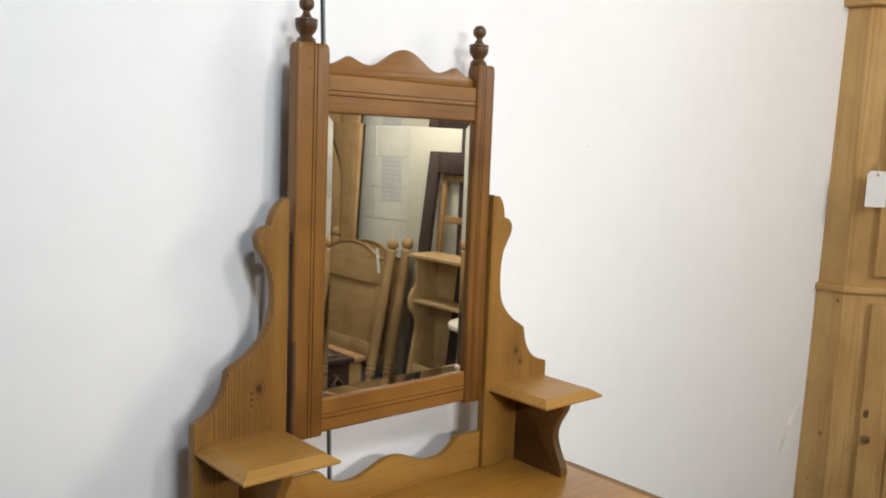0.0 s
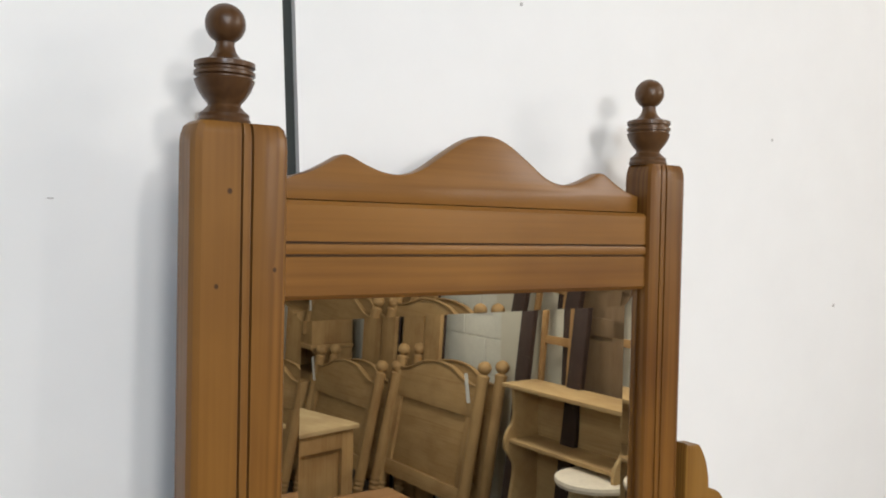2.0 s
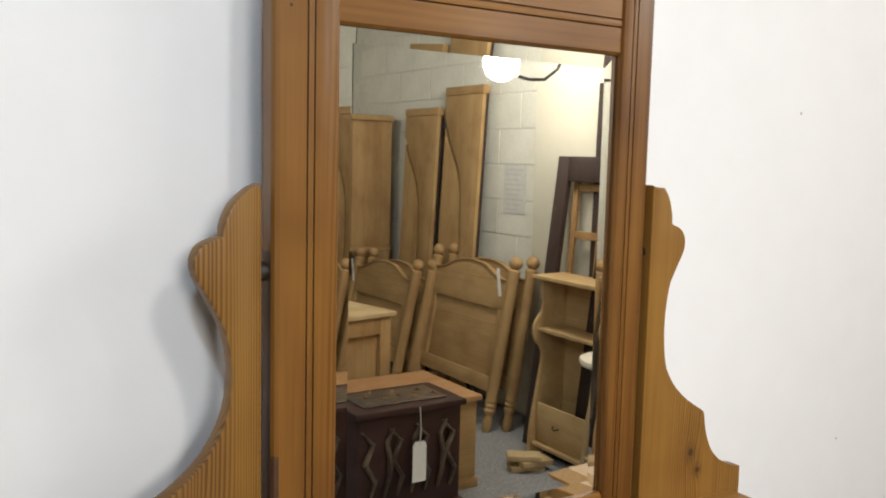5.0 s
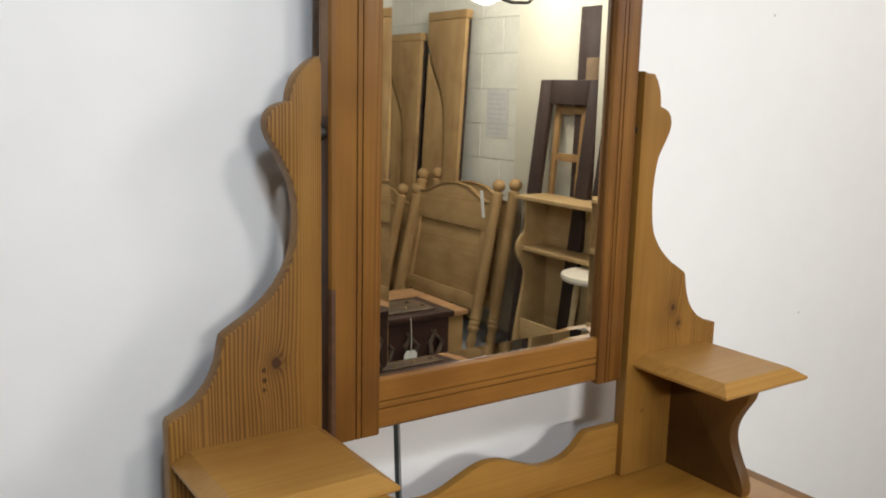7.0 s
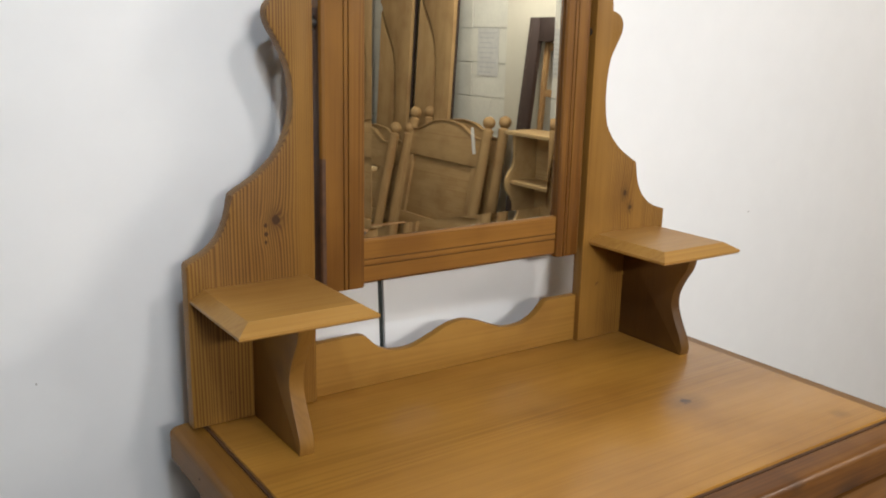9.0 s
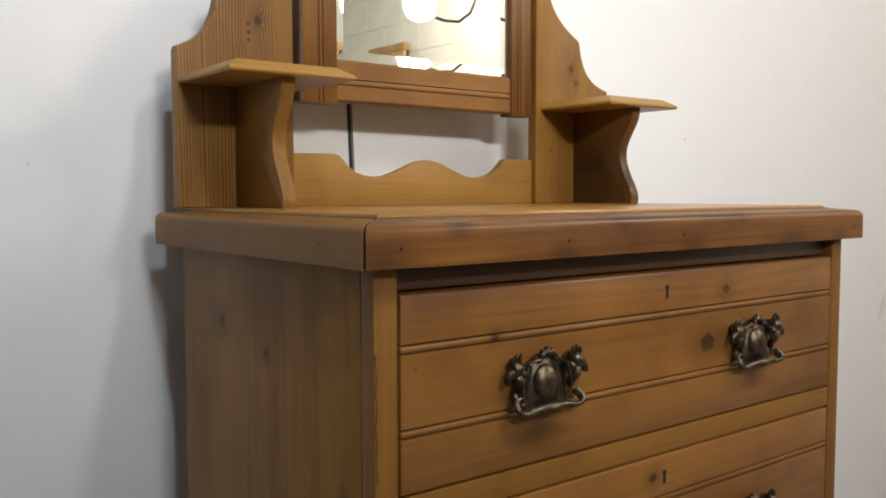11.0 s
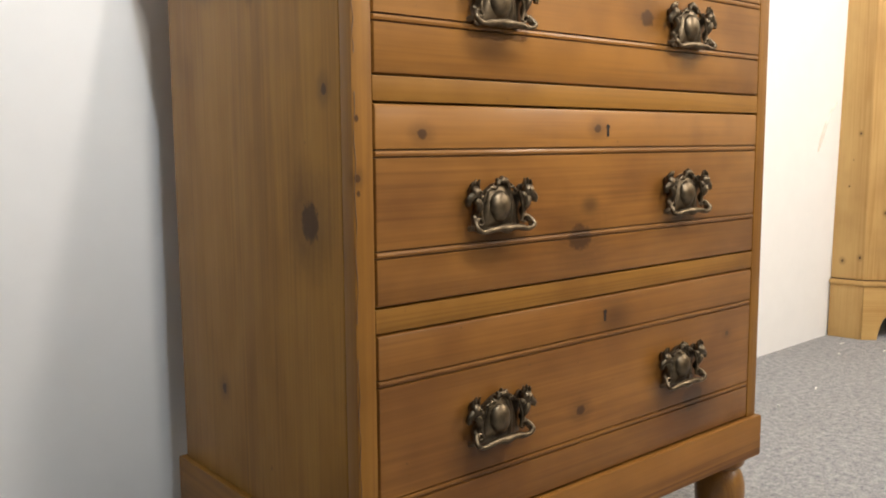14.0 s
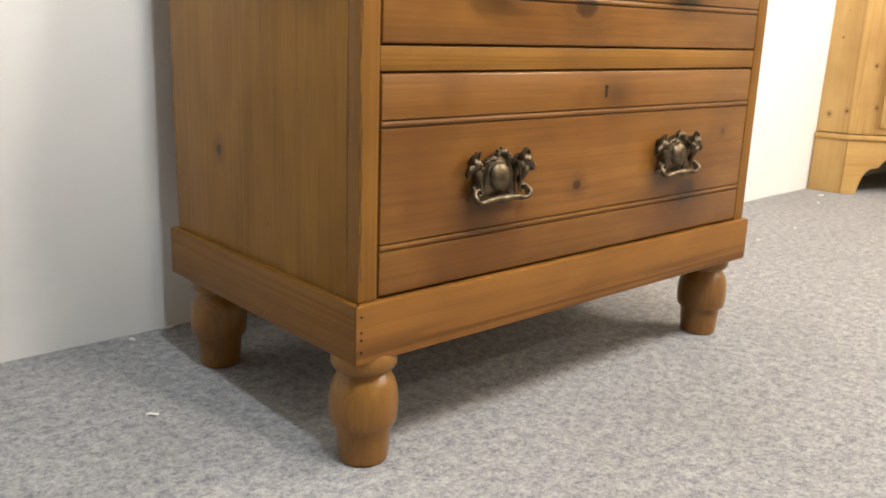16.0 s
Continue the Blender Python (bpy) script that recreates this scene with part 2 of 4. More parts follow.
PINE_EAR = pine("waxed_pine_bracket", (0.272, 0.136, 0.025), (0.115, 0.048, 0.0088), "z", lines=265, depth=0.34, sway=0.03, contrast=0.75,
                knots=((-0.302, 0.465, 1.287, 0.0065), (-0.316, 0.465, 1.281, 0.003), (-0.3155, 0.465, 1.27, 0.0028), (-0.316, 0.465, 1.259, 0.0022), (0.318, 0.465, 1.272, 0.0055), (0.332, 0.465, 1.247, 0.004), (-0.33, 0.4, 1.09, 0.008)))
# Two wide soft areas darken the right bracket's inner face below the shelf.
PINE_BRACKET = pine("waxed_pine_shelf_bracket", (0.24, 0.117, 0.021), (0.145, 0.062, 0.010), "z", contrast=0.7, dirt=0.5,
                    knots=((-0.328, 0.38, 1.118, 0.007), (-0.328, 0.352, 1.158, 0.004), (0.336, 0.40, 1.10, 0.006)), stains_and_shade=((0.327, 0.41, 1.12, 0.10), (0.327, 0.40, 1.06, 0.07)))
PINE_GALLERY = pine("waxed_pine_gallery", (0.31, 0.16, 0.031), (0.21, 0.097, 0.016), "x", lines=70)
PINE_SHELF = pine("waxed_pine_little_shelf", (0.39, 0.21, 0.050), (0.27, 0.128, 0.026), "x", lines=70, gloss=0.3)
PINE_RED = pine("red_waxed_pine_upright", (0.226, 0.102, 0.0188), (0.108, 0.041, 0.0072), "z", gloss=0.3, coat=0.22, lines=150, depth=0.30, dirt=0.5, contrast=1.15,
                knots=((-0.214, 0.464, 1.825, 0.0019), (-0.183, 0.464, 1.775, 0.0014), (-0.222, 0.464, 1.765, 0.0016), (0.215, 0.464, 1.80, 0.0014)))
PINE_RED_X = pine("red_waxed_pine_across", (0.244, 0.109, 0.0200), (0.125, 0.048, 0.0080), "x", gloss=0.3, coat=0.22, lines=80, dirt=0.45, contrast=1.1)
FINIAL_WOOD = pine("dark_turned_pine", (0.12, 0.058, 0.02), (0.06, 0.026, 0.009), "z", gloss=0.25, coat=0.4)
FOOT_WOOD = pine("waxed_pine_turned", (0.235, 0.105, 0.016), (0.11, 0.042, 0.0065), "z", lines=300, depth=0.12, sway=0.004, gloss=0.2, coat=0.6)
# Dark rail colour that also holds the overhang's and the stile side's shade.
DARK_RAIL_SHADE = pine("dark_rail_and_shade", (0.09, 0.045, 0.022), (0.05, 0.024, 0.012), "x", gloss=0.3, coat=0.3)
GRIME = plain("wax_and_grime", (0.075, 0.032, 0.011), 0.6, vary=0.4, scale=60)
HOLLOW = plain("dark_hollow", (0.009, 0.006, 0.004), 0.95)
BRONZE = plain("aged_bronze", (0.105, 0.080, 0.052), 0.4, metal=1.0, vary=0.7, scale=90, relief=0.3, distance=0.0012)
IRON = plain("dark_iron", (0.05, 0.045, 0.04), 0.5, metal=0.8)
WALL_PAINT = plain("white_wall_paint", (0.82, 0.82, 0.81), 0.6, vary=0.02, scale=14, relief=0.05, distance=0.002)
BLOCK_PAINT = plain("cream_painted_block", (0.70, 0.68, 0.58), 0.75, vary=0.06, scale=60, relief=0.35, distance=0.003)
CREAM_PAINT = plain("cream_wall_paint", (0.62, 0.58, 0.46), 0.7, vary=0.03, scale=14, relief=0.05, distance=0.002)
# Unseen ceiling and left wall, kept dark to hold back bounced light.
UNSEEN_CEILING = plain("unseen_dark_ceiling", (0.16, 0.155, 0.15), 0.8, vary=0.03)
UNSEEN_WALL = plain("unseen_dull_wall", (0.20, 0.195, 0.19), 0.8, vary=0.15)
CARPET = carpet_material()
STRIPPED_X = pine("stripped_pine_across", (0.46, 0.30, 0.13), (0.30, 0.175, 0.068), "x", gloss=0.5, coat=0.05, lines=80)
STRIPPED_Y = pine("stripped_pine_deep", (0.45, 0.29, 0.125), (0.29, 0.17, 0.065), "y", gloss=0.5, coat=0.05, lines=80)
STRIPPED_Z = pine("stripped_pine_upright", (0.46, 0.30, 0.13), (0.30, 0.17, 0.068), "z", gloss=0.5, coat=0.05, lines=80)
PALE_PINE = pine("pale_new_pine", (0.55, 0.42, 0.23), (0.42, 0.29, 0.14), "y", gloss=0.5, coat=0.05, lines=60)
CUP_PINE = pine("honey_pine_upright", (0.60, 0.385, 0.15), (0.42, 0.235, 0.075), "z", gloss=0.4, lines=45, depth=0.2, sway=0.08, contrast=1.1,
                knots=((0.005, -0.045, 0.53, 0.0033), (0.008, -0.075, 0.71, 0.0039), (0.004, -0.035, 0.27, 0.0050), (0.010, -0.092, 0.285, 0.0044), (0.006, -0.055, 0.62, 0.0022),
                       (0.004, -0.03, 1.215, 0.0022), (0.010, -0.09, 1.205, 0.0039), (0.005, -0.05, 1.52, 0.0022), (0.055, -0.15, 0.44, 0.0044), (0.07, -0.165, 0.30, 0.0039)))
CUP_PINE_X = pine("honey_pine_across", (0.60, 0.385, 0.145), (0.44, 0.24, 0.075), "x", gloss=0.4, lines=60)
EBONY = pine("dark_stained_wood", (0.055, 0.035, 0.028), (0.025, 0.016, 0.013), "z", gloss=0.4)
CARVED = pine("dark_carved_oak", (0.06, 0.028, 0.022), (0.028, 0.012, 0.01), "x", gloss=0.3)
CARD = plain("white_card_tag", (0.82, 0.81, 0.76), 0.7, vary=0.04)
PAPER = plain("grey_printed_paper", (0.60, 0.59, 0.54), 0.8, vary=0.1)
STRING = plain("pale_string", (0.6, 0.55, 0.45), 0.9)
BRASS = plain("dull_brass", (0.35, 0.24, 0.1), 0.4, metal=1.0)
ENAMEL = plain("white_lamp_enamel", (0.7, 0.7, 0.68), 0.35)
BULB = glowing("lit_bulb", (1.0, 0.93, 0.82), 60.0)
MIRROR, _tree, _shader = material("silvered_glass")
_shader.inputs["Base Color"].default_value = (0.92, 0.92, 0.85, 1)
_shader.inputs["Metallic"].default_value = 1.0
_shader.inputs["Roughness"].default_value = 0.012


# ---- shaping ----
def block(bm, x0, x1, y0, y1, z0, z1, bevel=0.002):
    made = bmesh.ops.create_cube(bm, size=1.0)["verts"]
    for v in made:
        v.co = Vector((x0 + (v.co.x + 0.5) * (x1 - x0), y0 + (v.co.y + 0.5) * (y1 - y0), z0 + (v.co.z + 0.5) * (z1 - z0)))
    if bevel:
        edges = list({e for v in made for e in v.link_edges})
        bmesh.ops.bevel(bm, geom=edges, offset=bevel, segments=2, profile=0.6, affect="EDGES")
    return bm


def slab(outline, axis, low, high, bevel=0.002):
    """An outline of (a, b) pairs, thick from low to high along the axis; a and b run along the two other axes in order."""
    bm = bmesh.new()

    def at(a, b, c):
        return {"x": (c, a, b), "y": (a, c, b), "z": (a, b, c)}[axis]

    first = [bm.verts.new(at(a, b, low)) for a, b in outline]
    last = [bm.verts.new(at(a, b, high)) for a, b in outline]
    caps = [bm.faces.new(first), bm.faces.new(last[::-1])]
    count = len(outline)
    for k in range(count):
        j = (k + 1) % count
        bm.faces.new((first[j], first[k], last[k], last[j]))
    bmesh.ops.recalc_face_normals(bm, faces=bm.faces)
    if bevel:
        bmesh.ops.bevel(bm, geom=list({e for f in caps for e in f.edges}), offset=bevel, segments=2, profile=0.6, affect="EDGES")
    return bm


def lathe(bm, profile, x=0.0, y=0.0, z=0.0, count=28):
    """A turned shape from (radius, height) pairs, bottom to top."""
    rows = [[bm.verts.new((x + r * math.cos(a), y + r * math.sin(a), z + h)) for a in [k * math.tau / count for k in range(count)]] for r, h in profile]
    for low, high in zip(rows, rows[1:]):
        for k in range(count):
            j = (k + 1) % count
            bm.faces.new((low[k], low[j], high[j], high[k]))
    bm.faces.new(rows[0][::-1])
    bm.faces.new(rows[-1])
    return bm


def tube(bm, path, radius, count=8, squash=1.0):
    """A rod along a path of points; radius is a number or one for each point."""
    path = [Vector(p) for p in path]
    radii = radius if isinstance(radius, (list, tuple)) else [radius] * len(path)
    rows, side = [], None
    for k, p in enumerate(path):
        way = (path[min(k + 1, len(path) - 1)] - path[max(k - 1, 0)]).normalized()
        if side is None:
            side = way.orthogonal().normalized()
        side = (side - side.dot(way) * way).normalized()
        up = way.cross(side)
        rows.append([bm.verts.new(p + radii[k] * (math.cos(a) * side + squash * math.sin(a) * up)) for a in [n * math.tau / count for n in range(count)]])
    for low, high in zip(rows, rows[1:]):
        for n in range(count):
            j = (n + 1) % count
            bm.faces.new((low[n], low[j], high[j], high[n]))
    bm.faces.new(rows[0][::-1])
    bm.faces.new(rows[-1])
    bmesh.ops.recalc_face_normals(bm, faces=bm.faces)
    return bm


def ball(bm, place, size, u=16, v=10):
    """A rounded lump with half sizes (x, y, z)."""
    made = bmesh.ops.create_uvsphere(bm, u_segments=u, v_segments=v, radius=1.0)["verts"]
    for w in made:
        w.co = Vector((place[0] + w.co.x * size[0], place[1] + w.co.y * size[1], place[2] + w.co.z * size[2]))
    return bm


def curve(points, steps=6):
    """A smooth line through (a, b) pairs."""
    out = []
    for k in range(len(points) - 1):
        p0, p1, p2, p3 = (Vector(points[min(max(k + d, 0), len(points) - 1)]) for d in (-1, 0, 1, 2))
        for s in range(steps):
            u = s / steps
            out.append(tuple(0.5 * ((2 * p1) + (p2 - p0) * u + (2 * p0 - 5 * p1 + 4 * p2 - p3) * u * u + (3 * p1 - p0 - 3 * p2 + p3) * u ** 3)))
    return out + [tuple(points[-1])]


def part(name, bm, mat, parent=None, label=""):
    mesh = bpy.data.meshes.new(name)
    bm.to_mesh(mesh)
    bm.free()
    mesh.materials.append(mat)
    for p in mesh.polygons:
        p.use_smooth = True
    mesh.set_sharp_from_angle(angle=radians(38 if name in ("handle_plate", "handle_bail", "foot", "finial", "bulb", "knob") else 26.5))
    ob = new(name, mesh)
    if parent is not None:
        ob.parent = parent
    if label:
        tagged(ob, label)
    return ob


def thing(name, label, category, group="", place=None):
    ob = new(name)
    ob.empty_display_size = 0.05
    if place is not None:
        ob.matrix_basis = place
    return tagged(ob, label, category, group)


def box(name, mat, parent, x0, x1, y0, y1, z0, z1, bevel=0.002, label=""):
    return part(name, block(bmesh.new(), x0, x1, y0, y1, z0, z1, bevel), mat, parent, label)


def structure(name, bm, mat, label):
    return tagged(part(name, bm, mat, None), label, name.split("_")[0], kind="structure")


# ---- the room ----
BACK = pose(0, 0.621, 0, 0, 0, 1.236) @ pose(0, 0, 0, 1.95, 0, 0)
SEAM = ((-0.006, 0.0), (-0.190, 2.75))
GAP = 0.005


def back_wall_panel(name, outline):
    ob = structure(name, slab(outline, "y", 0.0, 0.03, 0.0015), WALL_PAINT, "white painted flat wall boarding with a dark open joint")
    ob.matrix_basis = BACK
    return ob


back_wall_panel("wall_back_1", [(-3.3, 0.0), (SEAM[0][0] - GAP, 0.0), (SEAM[1][0] - GAP, 2.75), (-3.3, 2.75)])


def warped_panel():
    """The boarding right of the joint; its far end stands straighter than the rest."""
    bm, columns = bmesh.new(), 28
    grid = []
    for k in range(columns + 1):
        x = 0.2 + 2.75 * (k - 1) / (columns - 1)
        u = max(0.0, min(1.0, (x - 0.8) / 1.25))
        push = math.tan(radians(1.1)) * u * u * (3 - 2 * u)
        ends = (SEAM[0][0] + GAP, SEAM[1][0] + GAP) if k == 0 else (x, x)
        grid.append([bm.verts.new((ends[h], y + 2.75 * h * push, 2.75 * h)) for y in (0.0, 0.03) for h in (0, 1)])
    for a, b in zip(grid, grid[1:]):
        bm.faces.new((a[0], b[0], b[1], a[1]))
        bm.faces.new((a[2], a[3], b[3], b[2]))
    bm.faces.new((grid[0][0], grid[0][1], grid[0][3], grid[0][2]))
    bmesh.ops.recalc_face_normals(bm, faces=bm.faces)
    return bm


far_panel = structure("wall_back_2", warped_panel(), WALL_PAINT, "white painted flat wall boarding with a dark open joint")
far_panel.matrix_basis = BACK
# Dark backing added so that the open joint looks dark inside.
behind = structure("wall_back_3", slab([(-3.4, 0.0), (0.78, 0.0), (0.78, 2.8), (-3.4, 2.8)], "y", 0.055, 0.12, 0), plain("grey_green_backing", (0.03, 0.034, 0.032), 0.8), "dark backing added behind the open joint of the wall boarding")
behind.matrix_basis = BACK

# Added strip puts the darkness of the open joint into a colour.
strip = structure("trim", slab([(SEAM[0][0] - GAP, 0.0), (SEAM[0][0] + GAP, 0.0), (SEAM[1][0] + GAP, 2.75), (SEAM[1][0] - GAP, 2.75)], "y", 0.006, 0.03, 0), plain("dark_joint_strip", (0.024, 0.030, 0.027), 0.7, vary=0.3), "dark grey-green strip added to darken the open wall joint")
strip.matrix_basis = BACK

structure("floor", block(bmesh.new(), -3.4, 3.05, -5.8, 0.9, -0.12, 0.0, 0), CARPET, "grey flecked short-pile carpet over the whole floor")
# Ceiling and left wall stay out of view; added to close the room.
structure("ceiling", block(bmesh.new(), -3.4, 3.05, -5.8, 0.9, 2.75, 2.85, 0), UNSEEN_CEILING, "unseen plain ceiling, darkened to limit bounced light")
structure("wall_left", block(bmesh.new(), -3.4, -3.2, -5.8, 0.9, 0.0, 2.75, 0), UNSEEN_WALL, "unseen plain wall, dulled to limit bounced light")
structure("wall_far", block(bmesh.new(), -3.2, 2.86, -5.8, -5.6, 0.0, 2.75, 0), BLOCK_PAINT, "cream painted far wall")
structure("wall_right_1", block(bmesh.new(), 2.80, 3.05, -2.98, 0.9, 0.0, 2.75, 0.004), CREAM_PAINT, "smooth cream painted wall beside the block wall")
block_wall = structure("wall_right_2", block(bmesh.new(), 2.868, 3.05, -5.6, -2.984, 0.0, 2.75, 0), plain("mortar_paint", (0.66, 0.64, 0.55), 0.85), "cream painted concrete block wall with recessed joints")


# ---- the dressing chest ----
chest = thing("dressing_chest", "waxed pine dressing chest with three drawers and a swivel mirror", "dressing chest")


def mirrored(outline):
    return [(-a, b) for a, b in outline][::-1]


# turned feet
FOOT = ((0.0, 0.0), (0.029, 0.0), (0.032, 0.003), (0.0355, 0.045), (0.036, 0.049), (0.0415, 0.0505), (0.0432, 0.054), (0.0446, 0.066), (0.0448, 0.078), (0.0437, 0.092),
        (0.040, 0.105), (0.0355, 0.113), (0.0315, 0.117), (0.0315, 0.120), (0.038, 0.1225), (0.0425, 0.128), (0.0425, 0.136), (0.040, 0.143), (0.038, 0.147))
for fx, fy in ((-0.385, 0.030), (0.381, 0.043), (-0.378, 0.416), (0.374, 0.416)):
    part("foot", lathe(bmesh.new(), [(r * 0.955, h) for r, h in FOOT[1:]], fx, fy, 0.0, 32), FOOT_WOOD, chest, "turned bulbous pine foot")

# plinth, mitred at the corners
PL0, PL1 = 0.141, 0.213
part("plinth_front", slab([(-0.424, -0.007), (0.424, -0.007), (0.404, 0.013), (-0.404, 0.013)], "z", PL0, PL1, 0.003), PINE_PLINTH, chest)
part("plinth_side", slab([(-0.4245, -0.0065), (-0.4045, 0.0135), (-0.4045, 0.474), (-0.4245, 0.474)], "z", PL0, PL1, 0.003), PINE_Y, chest)
part("plinth_side", slab([(0.4245, -0.0065), (0.4045, 0.0135), (0.4045, 0.474), (0.4245, 0.474)], "z", PL0, PL1, 0.003), PINE_Y, chest)
for z in (0.157, 0.172, 0.181, 0.200):
    part("nail_hole", lathe(bmesh.new(), ((0.0016, -0.0006), (0.0016, 0.0006)), 0, 0, 0, 8), HOLLOW, chest).matrix_basis = pose(-0.417, -0.0074, z, 90, 0, 0)

# carcass
box("side_panel", PINE_SIDE, chest, -0.4165, -0.404, 0.0236, 0.462, 0.2133, 0.9795, 0.0008)
box("side_panel", PINE_SIDE, chest, 0.404, 0.4165, 0.0236, 0.462, 0.2133, 0.9795, 0.0008)
box("back_panel", PINE_Z, chest, -0.402, 0.402, 0.446, 0.456, 0.2133, 0.9795, 0)
box("bottom_board", PINE_X, chest, -0.402, 0.402, 0.016, 0.444, 0.2, 0.212, 0)
box("stile", PINE_Z, chest, -0.4165, -0.3895, 0.0005, 0.0233, 0.2133, 0.9795, 0.0028)
box("stile", PINE_Z, chest, 0.3895, 0.4165, 0.0005, 0.0233, 0.2133, 0.9795, 0.0028)
for z0, z1, seed in ((0.24, 0.45, 1.0), (0.49, 0.74, 4.0), (0.78, 0.90, 7.0)):
    split = [(-0.4138 + 0.0012 * math.sin(seed + k * 1.7), 0.0006, z0 + (z1 - z0) * k / 14) for k in range(15)]
    part("worn_split", tube(bmesh.new(), split, [0.0003 + 0.0011 * abs(math.sin(seed * 2 + k * 0.9)) for k in range(15)], 6, 0.5), GRIME, chest, "dark worn split along the corner")
box("top_rail", DARK_RAIL_SHADE, chest, -0.389, 0.389, 0.013, 0.03, 0.956, 0.9795, 0.001)
box("drawer_rail", PINE_X, chest, -0.389, 0.389, 0.0012, 0.05, 0.731, 0.7585, 0.0015)
box("drawer_rail", PINE_X, chest, -0.389, 0.389, 0.0012, 0.05, 0.474, 0.5012, 0.0015)

# drawers
HANDLE_OUTLINE = curve([(0.0, 0.034), (0.010, 0.031), (0.019, 0.026), (0.028, 0.0215), (0.034, 0.022), (0.039, 0.028), (0.045, 0.030), (0.050, 0.025),
                        (0.049, 0.016), (0.044, 0.010), (0.0385, 0.005), (0.0365, -0.006), (0.038, -0.017), (0.0415, -0.024), (0.036, -0.0285), (0.020, -0.0265), (0.010, -0.0275), (0.0, -0.027)], 2)


def handle_plate():
    """An openwork backplate: a bulged shield under a frilled crest, between two crested heads on curled necks."""
    bm = slab(HANDLE_OUTLINE[:-1] + mirrored(HANDLE_OUTLINE)[:-1], "y", -0.0045, 0.0005, 0.0012)
    rows = []
    for k in range(13):
        v = k / 12
        half = 0.0235 + 0.0115 * (1 - v) ** 1.6 + 0.003 * math.sin(v * math.pi)
        row = []
        for m in range(19):
            u = -1 + 2 * m / 18
            swell = math.sqrt(max(0.0, 1 - u * u)) * (0.35 + 0.65 * math.sin(math.pi * (0.12 + 0.80 * v)))
            fold = 0.0016 * math.exp(-((u - 0.46) / 0.06) ** 2) - 0.0022 * math.exp(-((u - 0.34) / 0.07) ** 2)
            row.append(bm.verts.new((u * half, -0.003 - 0.0135 * swell - fold, -0.027 + 0.052 * v + 0.0065 * (1 - u * u) * v)))
        rows.append(row)
    for a, b in zip(rows, rows[1:]):
        for m in range(18):
            bm.faces.new((a[m], a[m + 1], b[m + 1], b[m]))
    ball(bm, (-0.004, -0.0105, 0.002), (0.0185, 0.0115, 0.0215), 22, 14)
    frill = curve([(-0.027, 0.0215), (-0.020, 0.027), (-0.012, 0.0275), (-0.007, 0.034), (0.0, 0.0355), (0.007, 0.034), (0.012, 0.0275), (0.020, 0.027), (0.027, 0.0215)], 4)
    tube(bm, [(a, -0.0105 - 0.002 * math.cos(a * 60), b) for a, b in frill], [0.0022 + 0.0022 * math.exp(-(a / 0.011) ** 2) + 0.0006 * math.sin(k * 1.9) for k, (a, b) in enumerate(frill)], 9)
    for x, z, r in ((-0.0075, 0.0365, 0.0026), (0.0, 0.0388, 0.003), (0.0075, 0.0365, 0.0026), (-0.0165, 0.0295, 0.0022), (0.0165, 0.0295, 0.0022)):
        ball(bm, (x, -0.011, z), (r, r * 1.3, r * 1.2), 10, 7)
    for s in (-1, 1):
        ball(bm, (s * 0.0475, -0.0115, 0.0215), (0.0088, 0.0085, 0.0092), 14, 9)
        snout = [(s * a, -0.0125, b) for a, b in curve([(0.0485, 0.020), (0.0555, 0.0165), (0.0605, 0.0115), (0.0595, 0.0065)], 3)]
        tube(bm, snout, [0.0062 - 0.0030 * k / len(snout) for k in range(len(snout))], 9)
        for a, b, tip in ((0.0415, 0.029, 0.0385), (0.0475, 0.0305, 0.0392), (0.0535, 0.0275, 0.036)):
            tube(bm, [(s * a, -0.010, b), (s * (a + 0.0005), -0.0115, (b + tip) / 2), (s * (a - 0.0015), -0.0125, tip)], [0.0030, 0.0024, 0.0009], 7)
        ball(bm, (s * 0.0450, -0.0190, 0.0232), (0.0022, 0.0022, 0.0022), 8, 6)
        ball(bm, (s * 0.0390, -0.0115, 0.0150), (0.0052, 0.006, 0.0062), 10, 7)
        neck = [(s * a, -0.0105 - 0.004 * math.sin(k * 0.5), b) for k, (a, b) in enumerate(curve([(0.0470, 0.014), (0.0430, 0.005), (0.0425, -0.004), (0.0465, -0.0135), (0.0525, -0.0205), (0.0560, -0.0235)], 4))]
        tube(bm, neck, [0.0056 - 0.0024 * k / len(neck) for k in range(len(neck))], 9)
        curl = [(s * (0.0400 + 0.0065 * (1 - k / 16) * math.cos(k * 0.55)), -0.0125, -0.0165 + 0.0065 * (1 - k / 16) * math.sin(k * 0.55)) for k in range(13)]
        tube(bm, curl, 0.0018, 7)
        wing = [(s * a, -0.0125, b) for a, b in curve([(0.0300, 0.022), (0.0335, 0.013), (0.0370, 0.004), (0.0375, -0.008), (0.0345, -0.018)], 3)]
        tube(bm, wing, 0.0023, 7)
    return bm


def handle_bail():
    half = curve([(0.0470, -0.012), (0.0510, -0.017), (0.0515, -0.0225), (0.046, -0.0265), (0.037, -0.0275), (0.026, -0.0255), (0.013, -0.0245), (0.0, -0.0255)], 4)
    line = half + [(-a, b) for a, b in half[-2::-1]]
    depth = [-0.010 - 0.010 * max(0.0, min(1.0, (-0.010 - b) / 0.012)) for a, b in line]
    thick = [0.0033 + 0.0030 * math.exp(-(a / 0.012) ** 2) + 0.0011 * math.exp(-((abs(a) - 0.028) / 0.006) ** 2) for a, b in line]
